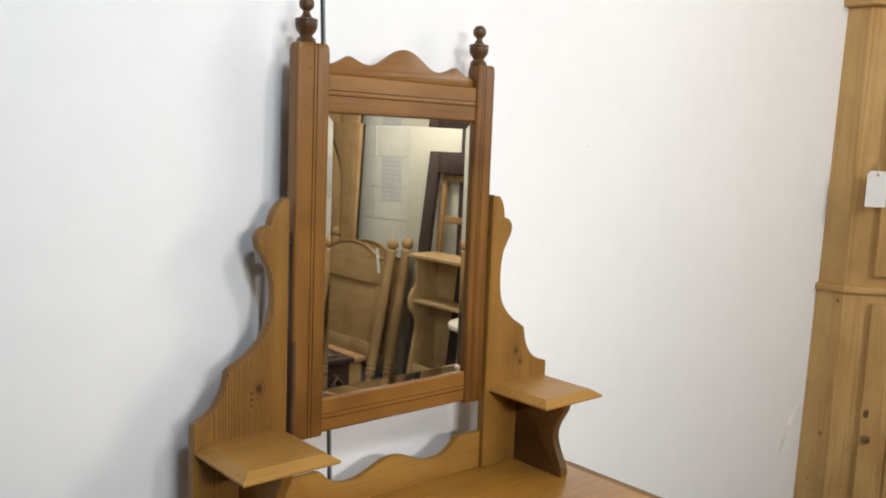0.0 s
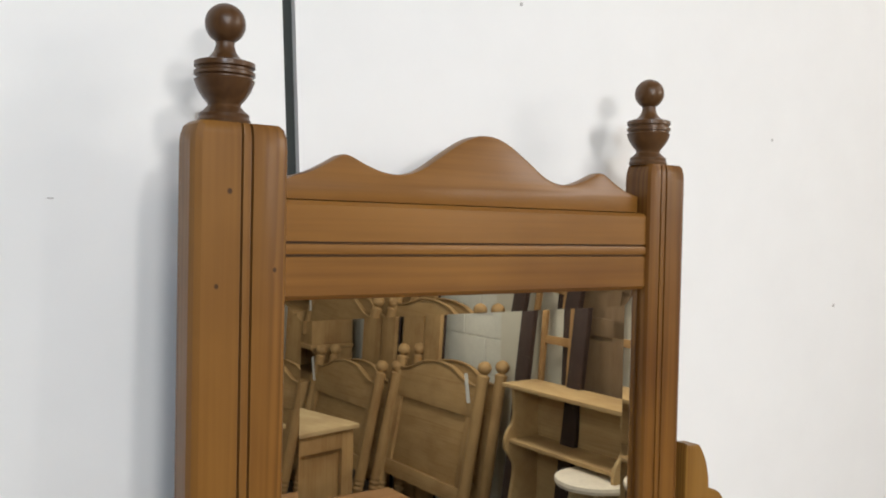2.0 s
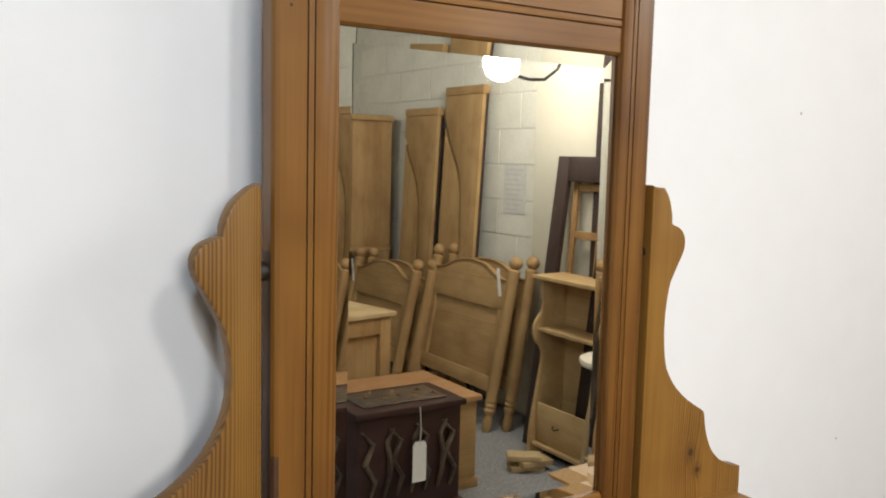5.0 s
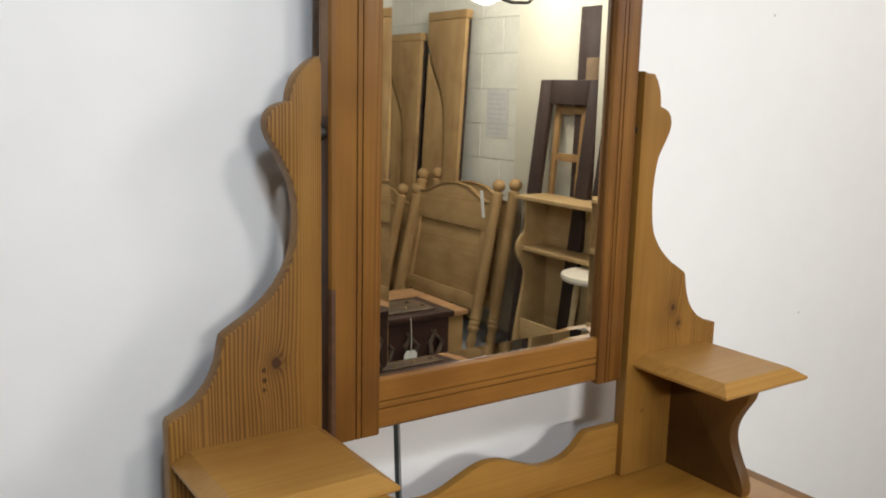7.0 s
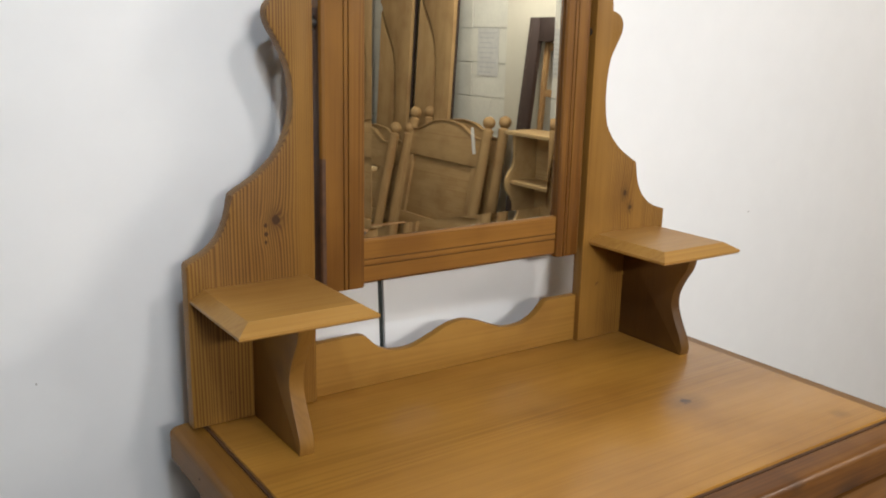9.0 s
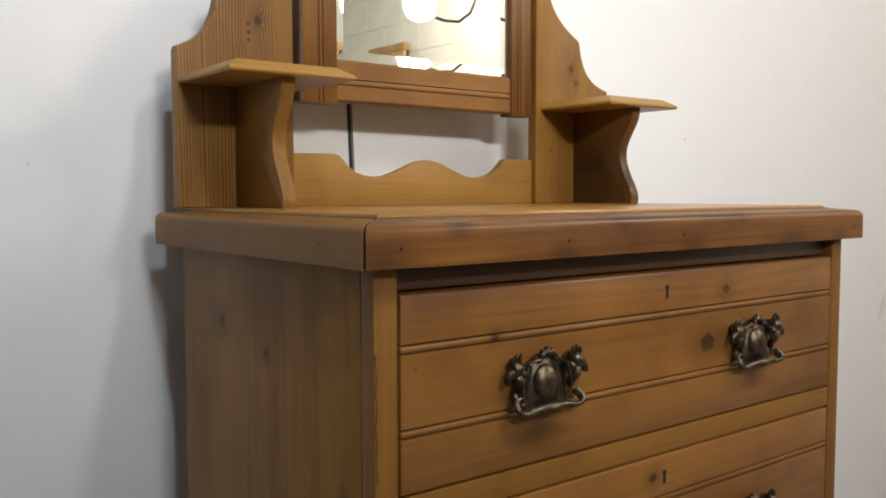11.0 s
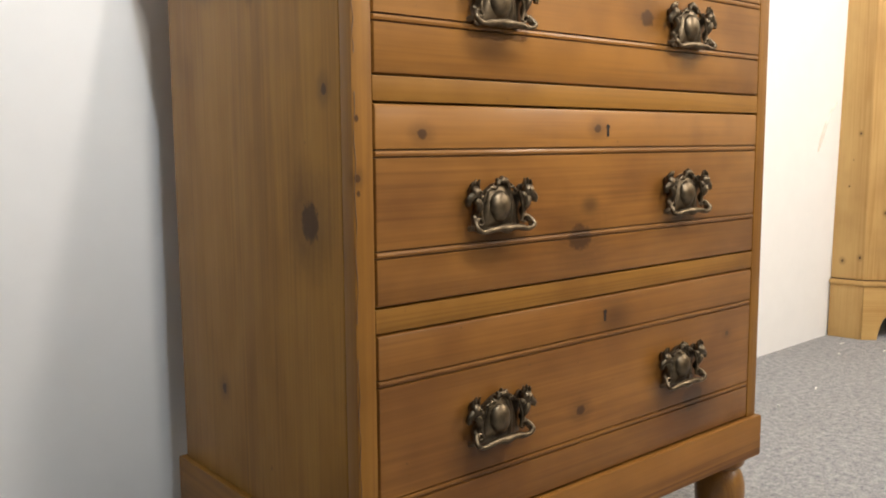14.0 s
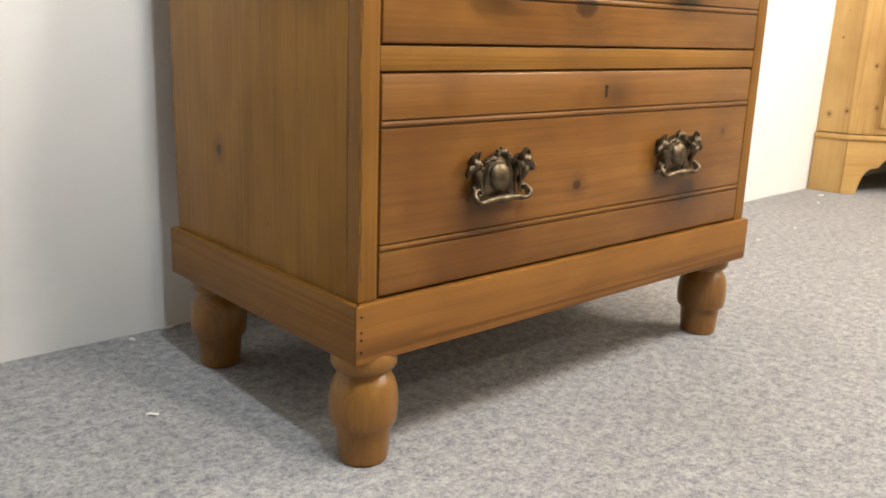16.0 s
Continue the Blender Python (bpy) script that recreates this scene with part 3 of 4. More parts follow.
    return tube(bmesh.new(), [(a, d, b) for (a, b), d in zip(line, depth)], thick, 10)


def drawer_front(z0, z1, grooves):
    """A board with rounded edges and two sunk double beads, swept along its width."""
    line = [(0.022, z0), (0.004, z0), (0.0012, z0 + 0.0012), (0.0, z0 + 0.004)]
    for g in grooves:
        for a, b in ((-0.0052, 0), (-0.0048, 0.0036), (-0.0034, 0.0036), (-0.0028, 0.0004), (0.0, -0.0004), (0.0028, 0.0004), (0.0034, 0.0036), (0.0048, 0.0036), (0.0052, 0)):
            line.append((b, g + a))
    line += [(0.0, z1 - 0.004), (0.0012, z1 - 0.0012), (0.004, z1), (0.022, z1)]
    bm = bmesh.new()
    ends = [(-0.3872, 0.003), (-0.3862, 0.0008), (-0.384, 0.0), (0.384, 0.0), (0.3862, 0.0008), (0.3872, 0.003)]
    rows = [[bm.verts.new((x, y + sink * (1 if y < 0.02 else 0), z)) for y, z in line] for x, sink in ends]
    for low, high in zip(rows, rows[1:]):
        for k in range(len(line) - 1):
            bm.faces.new((low[k], high[k], high[k + 1], low[k + 1]))
    bm.faces.new(rows[0])
    bm.faces.new(rows[-1][::-1])
    for k in range(len(rows) - 1):
        bm.faces.new((rows[k][-1], rows[k + 1][-1], rows[k + 1][0], rows[k][0]))
    bmesh.ops.recalc_face_normals(bm, faces=bm.faces)
    for f in bm.faces:
        f.material_index = 1 if all(0.0015 < v.co.y < 0.015 and z0 + 0.01 < v.co.z < z1 - 0.01 for v in f.verts) else 0
    return bm


KEYHOLE = [(0.0034 * math.cos(a), 0.005 + 0.0034 * math.sin(a)) for a in [radians(d) for d in range(-50, 231, 28)]] + [(-0.0022, -0.0085), (0.0022, -0.0085)]
PLATE_MESH = BAIL_MESH = KEY_MESH = None
for z0, z1, grooves, hz, kz in ((0.2160, 0.4715, (0.274, 0.416), 0.347, 0.444), (0.5035, 0.7285, (0.562, 0.674), 0.611, 0.701), (0.7605, 0.9535, (0.820, 0.901), 0.853, 0.929)):
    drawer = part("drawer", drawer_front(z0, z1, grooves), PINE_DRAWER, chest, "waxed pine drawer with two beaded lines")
    drawer.data.materials.append(GRIME)
    for hx in (-0.206, 0.181):
        if PLATE_MESH is None:
            plate = part("handle_plate", handle_plate(), BRONZE, drawer, "dark bronze scrolled handle plate")
            bail = part("handle_bail", handle_bail(), BRONZE, drawer)
            PLATE_MESH, BAIL_MESH = plate.data, bail.data
        else:
            plate, bail = tagged(new("handle_plate", PLATE_MESH), "dark bronze scrolled handle plate"), new("handle_bail", BAIL_MESH)
            plate.parent = bail.parent = drawer
        plate.matrix_basis = bail.matrix_basis = pose(hx - 0.002, -0.0005, hz - 0.005) @ Matrix.Diagonal((0.93, 1, 0.94, 1))
    if KEY_MESH is None:
        key = part("keyhole", slab(KEYHOLE, "y", -0.0006, 0.004, 0), HOLLOW, drawer)
        KEY_MESH = key.data
    else:
        key = new("keyhole", KEY_MESH)
        key.parent = drawer
    key.matrix_basis = pose(0.005, 0, kz)

# the top: a board with a rounded moulding round three edges
EDGE = [(0.0, 0.98), (0.0, 1.0125)] + [(0.009 - 0.009 * math.cos(a), 1.0125 + 0.009 * math.sin(a)) for a in [radians(d) for d in (22, 45, 68, 90)]] + [(0.024, 1.0232), (0.0345, 1.0245), (0.0362, 1.0232), (0.0362, 0.98)]


def moulding(start, end, inward, mitre0, mitre1):
    """The edge profile swept from start to end; mitres lean the ends inward."""
    bm = bmesh.new()
    a, b, inw = Vector(start), Vector(end), Vector(inward)
    way = (b - a).normalized()
    rows = []
    for p, m in ((a, mitre0), (b, -mitre1)):
        rows.append([bm.verts.new((*(p + inw * d + way * (d * m)), h)) for d, h in EDGE])
    for k in range(len(EDGE)):
        j = (k + 1) % len(EDGE)
        bm.faces.new((rows[0][k], rows[0][j], rows[1][j], rows[1][k]))
    bm.faces.new(rows[0])
    bm.faces.new(rows[1][::-1])
    bmesh.ops.recalc_face_normals(bm, faces=bm.faces)
    sharp = [e for e in bm.edges if all(v in rows[0] for v in e.verts) or all(v in rows[1] for v in e.verts)]
    bmesh.ops.bevel(bm, geom=sharp, offset=0.0008, segments=1, affect="EDGES")
    return bm


part("top_moulding", moulding((-0.438, -0.020), (0.438, -0.020), (0, 1), 1, 1), PINE_EDGE, chest, "rounded pine edge moulding, worn and nailed")
part("top_moulding", moulding((-0.4385, 0.503), (-0.4385, -0.0170), (1, 0), 0, 1), PINE_Y, chest)
part("top_moulding", moulding((0.4385, 0.503), (0.4385, -0.0170), (-1, 0), 0, 1), PINE_Y, chest)
for x0, x1, y0, y1 in ((-0.4021, -0.3987, 0.0165, 0.502), (0.3987, 0.4021, 0.0165, 0.502), (-0.3983, 0.3983, 0.0166, 0.02)):
    box("joint_grime", GRIME, chest, x0, x1, y0, y1, 0.985, 1.0252, 0)
box("top_board", PINE_TOP_LIT, chest, -0.3985, 0.3985, 0.0203, 0.503, 0.981, 1.0285, 0.0026, "glossy waxed pine top board")
for x in (-0.40, -0.185, 0.01, 0.41):
    part("nail_hole", lathe(bmesh.new(), ((0.0014, -0.0006), (0.0014, 0.0006)), 0, 0, 0, 8), HOLLOW, chest).matrix_basis = pose(x, -0.0203, 0.998, 90, 0, 0)
for y in (0.06, 0.39):
    part("nail_hole", lathe(bmesh.new(), ((0.0011, -0.0005), (0.0011, 0.0005)), 0, 0, 0, 8), HOLLOW, chest).matrix_basis = pose(-0.4388, y, 1.0, 0, 90, 0)

# scrolled uprights, brackets, little shelves and back board
TOPZ = 1.0285
EAR = ([(0.25, TOPZ + 0.0003)] + [(0.25, 1.6)] + curve([(0.2515, 1.609), (0.262, 1.604), (0.276, 1.591), (0.284, 1.575), (0.286, 1.563)], 4) +
       curve([(0.292, 1.5615), (0.304, 1.556), (0.311, 1.544), (0.309, 1.528), (0.298, 1.508), (0.286, 1.484), (0.279, 1.455), (0.279, 1.425), (0.286, 1.396), (0.302, 1.368), (0.325, 1.346), (0.347, 1.332), (0.358, 1.3255)], 3) +
       [(0.362, 1.322)] + curve([(0.3635, 1.316), (0.368, 1.295), (0.378, 1.273), (0.394, 1.256), (0.411, 1.2465), (0.4195, 1.243)], 3) + [(0.421, 1.238), (0.421, TOPZ + 0.0003)])
BRACKET = [(0.4695, TOPZ + 0.0003), (0.4695, 1.1925), (0.326, 1.1925)] + curve([(0.3265, 1.184), (0.331, 1.168), (0.343, 1.148), (0.353, 1.126), (0.354, 1.104), (0.345, 1.080), (0.333, 1.058), (0.327, 1.040), (0.329, 1.028)], 3) + [(0.333, TOPZ + 0.0003)]


def slid(a, b):
    return max(0.0, min(1.0, (a - 0.25) / 0.04)) if b > 1.24 else 0.0


def little_shelf(s):
    """A shelf with a wide chamfer round its upper edges."""
    bm = bmesh.new()
    x0, x1, y0, y1 = 0.243, 0.417, 0.303, 0.4695
    low = [(x0 + 0.002, y0 + 0.002, 1.1927), (x1 - 0.002, y0 + 0.002, 1.1927), (x1 - 0.002, y1, 1.1927), (x0 + 0.002, y1, 1.1927)]
    mid = [(x0, y0, 1.195), (x1, y0, 1.195), (x1, y1, 1.195), (x0, y1, 1.195)]
    mid2 = [(x0 + 0.0003, y0 + 0.0003, 1.198), (x1 - 0.0003, y0 + 0.0003, 1.198), (x1 - 0.0003, y1, 1.198), (x0 + 0.0003, y1, 1.198)]
    high = [(x0 + 0.018, y0 + 0.018, 1.209), (x1 - 0.018, y0 + 0.018, 1.209), (x1 - 0.018, y1, 1.209), (x0 + 0.018, y1, 1.209)]
    rings = [[bm.verts.new((s * x, y, z)) for x, y, z in row] for row in (low, mid, mid2, high)]
    for a, b in zip(rings, rings[1:]):
        for k in range(4):
            bm.faces.new((a[k], a[(k + 1) % 4], b[(k + 1) % 4], b[k]))
    bm.faces.new(rings[0])
    bm.faces.new(rings[-1])
    bmesh.ops.recalc_face_normals(bm, faces=bm.faces)
    return bm


for s in (-1, 1):
    outline = [(s * (a - 0.009 * slid(a, b)) - 0.008 * slid(a, b) - (0.014 if s > 0 and a < 0.256 else 0.0), b) for a, b in EAR]
    outline = [(a + (0.002 if s < 0 else -0.005), b) for a, b in outline]
    part("upright", slab(outline, "y", 0.465, 0.486, 0.0025), PINE_EAR, chest, "scroll-cut pine upright beside the mirror")
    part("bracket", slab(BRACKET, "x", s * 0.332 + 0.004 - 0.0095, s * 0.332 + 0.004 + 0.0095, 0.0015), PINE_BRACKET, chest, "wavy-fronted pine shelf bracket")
    part("shelf", little_shelf(s), PINE_SHELF, chest, "small chamfered pine shelf")
half = [(0.247, TOPZ + 0.0003), (0.247, 1.106), (0.174, 1.107), (0.166, 1.1045)] + curve([(0.160, 1.099), (0.146, 1.086), (0.126, 1.0765), (0.100, 1.0735), (0.078, 1.0765), (0.052, 1.086), (0.027, 1.096), (0.009, 1.1), (0.0, 1.1005)], 3)
part("gallery_board", slab(half[:-1] + mirrored(half), "y", 0.476, 0.49, 0.002), PINE_GALLERY, chest, "wavy-topped pine back board")

# the swivel mirror
FRONT, REAR = 0.464, 0.494


def mirror_stile(s):
    """An upright with a rounded face edge and a sunk double line, swept upwards."""
    xo, xi = (0.238, 0.1735) if s < 0 else (0.2205, 0.1725)
    g = 0.196 - s * 0.0065
    line = [(xi, REAR), (xi, FRONT + 0.004), (xi + 0.0015, FRONT + 0.0012), (xi + 0.004, FRONT)]
    for a, b in ((-0.0043, 0), (-0.0039, 0.003), (-0.0029, 0.003), (-0.0025, 0), (0.0, -0.0004), (0.0025, 0), (0.0029, 0.003), (0.0039, 0.003), (0.0043, 0)):
        line.append((g + a, FRONT + b))
    line += [(xo - 0.006, FRONT), (xo - 0.002, FRONT + 0.002), (xo, FRONT + 0.006), (xo, REAR - 0.003), (xo - 0.003, REAR)]
    bm = bmesh.new()
    rows = []
    cx, cy = (xo + xi) / 2, (FRONT + REAR) / 2
    for z, k in ((1.180, 0.965), (1.1815, 1.0), (1.36, 1.0), (1.545, 1.0), (1.850, 1.0), (1.858, 0.985), (1.8635, 0.93), (1.866, 0.84)):
        rows.append([bm.verts.new((s * (cx + (x - cx) * k), cy + (y - cy) * k, z + (0.003 if s < 0 and z > 1.5 else 0.0))) for x, y in line])
    for low, high in zip(rows, rows[1:]):
        for k in range(len(line)):
            j = (k + 1) % len(line)
            bm.faces.new((low[k], low[j], high[j], high[k]))
    bm.faces.new(rows[0])
    bm.faces.new(rows[-1])
    bmesh.ops.recalc_face_normals(bm, faces=bm.faces)
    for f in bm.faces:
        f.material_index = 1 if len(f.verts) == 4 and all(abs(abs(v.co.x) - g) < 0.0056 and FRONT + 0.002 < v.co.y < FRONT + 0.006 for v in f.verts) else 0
        # Slot 2 paints the scrolled upright's shadow on the stile's outer edge.
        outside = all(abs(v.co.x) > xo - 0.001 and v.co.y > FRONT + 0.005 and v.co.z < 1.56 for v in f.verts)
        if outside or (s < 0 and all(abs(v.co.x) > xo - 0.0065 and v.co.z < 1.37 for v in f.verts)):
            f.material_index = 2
    return bm


def mirror_rail(z0, z1, groove, y0=0.4685):
    line = [(0.492, z0), (y0 + 0.003, z0), (y0, z0 + 0.003)]
    for a, b in ((-0.0053, 0), (-0.0049, 0.003), (-0.0039, 0.003), (-0.0034, 0), (0.0, -0.0006), (0.0034, 0), (0.0039, 0.003), (0.0049, 0.003), (0.0053, 0)):
        line.append((y0 + b, groove + a))
    line += [(y0, z1 - 0.003), (y0 + 0.003, z1), (0.492, z1)]
    bm = slab(line, "x", -0.1733, 0.1723, 0)
    for f in bm.faces:
        f.material_index = 1 if len(f.verts) == 4 and all(abs(v.co.z - groove) < 0.007 and v.co.y > y0 + 0.002 for v in f.verts) else 0
    return bm


FINIAL = ((0.0152, 0.0), (0.0156, 0.0022), (0.0145, 0.0042), (0.0148, 0.0062), (0.0118, 0.0086), (0.0096, 0.0112), (0.0098, 0.0128), (0.0128, 0.0165), (0.0156, 0.0212), (0.0173, 0.0258),
          (0.0176, 0.0268), (0.0163, 0.0278), (0.0163, 0.0288), (0.0178, 0.0298), (0.0178, 0.0318), (0.0163, 0.0328), (0.0163, 0.0338), (0.0178, 0.0348), (0.0176, 0.0376), (0.0150, 0.0386),
          (0.0098, 0.0402), (0.0066, 0.0442), (0.0054, 0.0482), (0.0056, 0.0502))
part("mirror_rail", mirror_rail(1.754, 1.8215, 1.7885), PINE_RED_X, chest).data.materials.append(GRIME)
part("mirror_rail", mirror_rail(1.184, 1.2465, 1.2135), PINE_RED_X, chest).data.materials.append(GRIME)
crest = [(0.1705, 1.822), (0.1705, 1.836)] + curve([(0.1655, 1.838), (0.152, 1.842), (0.138, 1.849), (0.128, 1.8545), (0.121, 1.8545), (0.108, 1.849), (0.092, 1.844), (0.076, 1.8435), (0.060, 1.8485), (0.042, 1.860), (0.024, 1.871), (0.010, 1.8765), (0.0, 1.8775)], 3)
part("mirror_crest", slab(crest[:-1] + mirrored(crest), "y", 0.4765, 0.4905, 0.0025), PINE_RED_X, chest, "wavy-topped red pine cresting")
for s in (-1, 1):
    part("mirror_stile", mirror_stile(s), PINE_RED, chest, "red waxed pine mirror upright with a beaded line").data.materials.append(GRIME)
    chest.children[-1].data.materials.append(DARK_RAIL_SHADE)
    turned = lathe(bmesh.new(), [(r * 1.1, h * 1.06) for r, h in FINIAL], 0.1885 if s > 0 else -0.2115, 0.483, 1.8655 if s > 0 else 1.8685, 28)
    ball(turned, (0.1885 if s > 0 else -0.2115, 0.483, (1.8655 if s > 0 else 1.8685) + 0.0652), (0.0131, 0.0131, 0.0131), 24, 16)
    part("finial", turned, FINIAL_WOOD, chest, "dark turned ball-topped finial")
    pin = part("swivel_pin", lathe(bmesh.new(), ((0.0065, -0.0105), (0.0065, -0.004), (0.009, -0.004), (0.009, 0.004), (0.0065, 0.004), (0.0065, 0.0125)), 0, 0, 0, 16), IRON, chest, "dark iron swivel screw")
    pin.matrix_basis = pose(0.2385 if s > 0 else -0.245, 0.48, 1.53, 0, 90, 0)


def bevelled_glass(x, z0, z1, y, width, sink):
    bm = bmesh.new()
    outer = [bm.verts.new((a, y + sink, b)) for a, b in ((-x, z0), (x, z0), (x, z1), (-x, z1))]
    inner = [bm.verts.new((a, y, b)) for a, b in ((-x + width, z0 + width), (x - width, z0 + width), (x - width, z1 - width), (-x + width, z1 - width))]
    rear = [bm.verts.new((v.co.x, y + sink + 0.003, v.co.z)) for v in outer]
    bm.faces.new(inner)
    for k in range(4):
        j = (k + 1) % 4
        bm.faces.new((outer[k], outer[j], inner[j], inner[k]))
        bm.faces.new((outer[j], outer[k], rear[k], rear[j]))
    bm.faces.new(rear[::-1])
    bmesh.ops.recalc_face_normals(bm, faces=bm.faces)
    return bm


glass = part("mirror_glass", bevelled_glass(0.1715, 1.247, 1.7535, 0.476, 0.0145, -0.0007), MIRROR, chest, "bevelled silvered mirror glass")
glass.matrix_basis = pose(0, 0, 0, 0, 0, 0.083)
for p in glass.data.polygons:
    p.use_smooth = False
box("mirror_back", PINE_Z, chest, -0.1715, 0.1715, 0.481, 0.489, 1.247, 1.7535, 0)


# ---- the corner cupboard by the back wall ----
cupboard = thing("corner_cupboard", "tall honey pine corner cupboard with panelled doors and bracket base", "corner cupboard", place=pose(2.056, 0.66, 0, 0, 0.5, 0))
FOOTPRINT = [(0.0, 0.0), (0.012, -0.108), (0.61, -0.706), (0.715, -0.706), (0.715, -0.01)]


def grown(d):
    (x0, y0), (x1, y1), (x2, y2), (x3, y3), (x4, y4) = FOOTPRINT
    return [(x0 - d, y0), (x1 - d, y1 - d * 0.45), (x2 - d * 0.45, y2 - d), (x3, y3 - d), (x4, y4)]


part("base", slab(grown(0.004)[:2] + [(0.05, -0.085), (0.04, 0.0)], "z", 0.0, 0.188, 0.002), CUP_PINE, cupboard)
part("base_moulding", slab(grown(0.012), "z", 0.188, 0.205, 0.005), CUP_PINE_X, cupboard)
part("moulding_gap", slab(grown(0.0015), "z", 0.2052, 0.2085, 0), GRIME, cupboard, "thin dark line above the base moulding")
part("lower_body", slab(grown(0.0), "z", 0.2086, 1.236, 0.003), CUP_PINE, cupboard)
part("waist_moulding", slab(grown(0.012), "z", 1.236, 1.262, 0.008), CUP_PINE_X, cupboard)
part("upper_body", slab(grown(-0.010), "z", 1.262, 2.235, 0.003), CUP_PINE, cupboard)
part("cornice", slab(grown(0.03), "z", 2.235, 2.31, 0.014), CUP_PINE_X, cupboard, "stepped pine cornice")
SLANT = pose(0.012, -0.108, 0, 0, 0, -45)
WIDE = 0.8457
bracket = [(0.0, 0.187), (0.0, 0.0), (0.052, 0.0)] + curve([(0.057, 0.03), (0.072, 0.072), (0.096, 0.092), (0.116, 0.094), (0.128, 0.112), (0.150, 0.126), (0.25, 0.13)], 3)
bracket += [(WIDE - a, b) for a, b in bracket[::-1]]
part("base_front", slab(bracket, "y", -0.006, 0.02, 0.002), CUP_PINE_X, cupboard, "pine base board cut to bracket feet").matrix_basis = SLANT


def panel_door(z0, z1, inset, knob_z, lock_z):
    door = box("door", CUP_PINE, cupboard, 0.095, WIDE - 0.095, inset - 0.004, inset + 0.012, z0, z1, 0.002, "panelled pine door")
    door.matrix_basis = SLANT
    for x0, x1, y0, y1 in ((0.095, 0.168, z0, z1), (WIDE - 0.168, WIDE - 0.095, z0, z1), (0.168, WIDE - 0.168, z0, z0 + 0.085), (0.168, WIDE - 0.168, z1 - 0.085, z1)):
        box("door_rail", CUP_PINE if x1 - x0 < 0.1 else CUP_PINE_X, door, x0 + 0.0005, x1 - 0.0005, inset - 0.016, inset - 0.0045, y0 + 0.0005, y1 - 0.0005, 0.003)
    box("panel", CUP_PINE, door, 0.20, WIDE - 0.20, inset - 0.012, inset - 0.0045, z0 + 0.118, z1 - 0.118, 0.006)
    knob = part("knob", lathe(bmesh.new(), ((0.009, 0.0), (0.007, 0.008), (0.013, 0.014), (0.016, 0.021), (0.012, 0.027), (0.004, 0.029)), 0, 0, 0, 16), BRASS, door, "small dull brass knob")
    knob.matrix_basis = pose(0.112, inset - 0.016, knob_z, 90, 0, 0)
    lock = part("escutcheon", slab([(0.010 * math.cos(a), 0.017 * math.sin(a)) for a in [k * math.tau / 14 for k in range(14)]], "y", -0.002, 0.0, 0.0006), BRASS, door)
    lock.matrix_basis = pose(0.112, inset - 0.016, lock_z)
    return door


panel_door(0.235, 1.205, 0.0, 0.715, 0.805)
panel_door(1.30, 2.19, 0.008, 1.70, 1.77)

cup_tag = thing("price_tag", "blank white card tag on string, hung on the cupboard knob", "price tag", "price tags", place=pose(2.1165, 0.4985, 1.672, 0, 0.5, -45))
part("card", slab([(-0.035, -0.125), (0.035, -0.125), (0.035, -0.012), (0.024, 0.0), (-0.024, 0.0), (-0.035, -0.012)], "y", -0.0225, -0.0215, 0), CARD, cup_tag)
part("eyelet", lathe(bmesh.new(), ((0.004, -0.001), (0.004, 0.001)), 0, 0, 0, 12), plain("red_eyelet", (0.3, 0.05, 0.04), 0.6), cup_tag).matrix_basis = pose(0, -0.0225, -0.013, 90, 0, 0)
part("string", tube(bmesh.new(), [(0, -0.0225, -0.013), (0.001, -0.026, 0.008), (0, -0.024, 0.028)], 0.0009, 5), STRING, cup_tag)


# ---- what the mirror shows: the other end of the shop ----
def bedstead_end(width, height):
    """A bed end with turned posts, ball finials, an arched head rail and a sunk panel; it stands along its own x."""
    end = thing("bed_end", "stripped pine bed end with ball finials, leaning on the wall", "bed end", "bed ends leaning on the wall")
    up, across = STRIPPED_Z, STRIPPED_X
    for s in (-1, 1):
        x = s * width / 2
        profile = [(0.022, 0.0), (0.027, 0.012), (0.030, 0.05), (0.024, 0.10), (0.033, 0.115), (0.037, 0.13), (0.031, 0.145), (0.037, 0.16), (0.031, 0.175), (0.037, 0.19), (0.034, 0.205),
                   (0.036, 0.22), (0.034, height - 0.1), (0.037, height - 0.09), (0.037, height - 0.075), (0.022, height - 0.065), (0.016, height - 0.058)]
        post = part("post", lathe(bmesh.new(), profile, x, 0, 0, 20), up, end, "turned pine bed post")
        part("finial", ball(bmesh.new(), (x, 0, height - 0.028), (0.041, 0.041, 0.04), 18, 12), up, post, "turned ball finial")
    inner = width / 2 - 0.03
    crown = [(-inner, height - 0.32), (inner, height - 0.32), (inner, height - 0.135)]
    crown += curve([(inner, height - 0.133), (inner * 0.82, height - 0.128), (inner * 0.62, height - 0.10), (inner * 0.36, height - 0.06), (0.0, height - 0.045)], 4)
    crown += [(-a, b) for a, b in crown[:2:-1]][1:]
    part("head_rail", slab(crown, "y", -0.016, 0.012, 0.004), across, end, "arched pine head rail")
    part("rail_moulding", tube(bmesh.new(), [(a, -0.02, b - 0.006) for a, b in crown[3:]], 0.007, 6), across, end)
    box("bottom_rail", across, end, -inner, inner, -0.016, 0.012, 0.235, 0.325, 0.003)
    box("panel", across, end, -inner + 0.05, inner - 0.05, 0.005, 0.011, 0.326, height - 0.321, 0.002, "sunk pine panel")
    for s in (-1, 1):
        box("side_rail", up, end, s * (inner - 0.025) - 0.0255, s * (inner - 0.025) + 0.0255, -0.014, 0.01, 0.326, height - 0.321, 0.002)
    return end


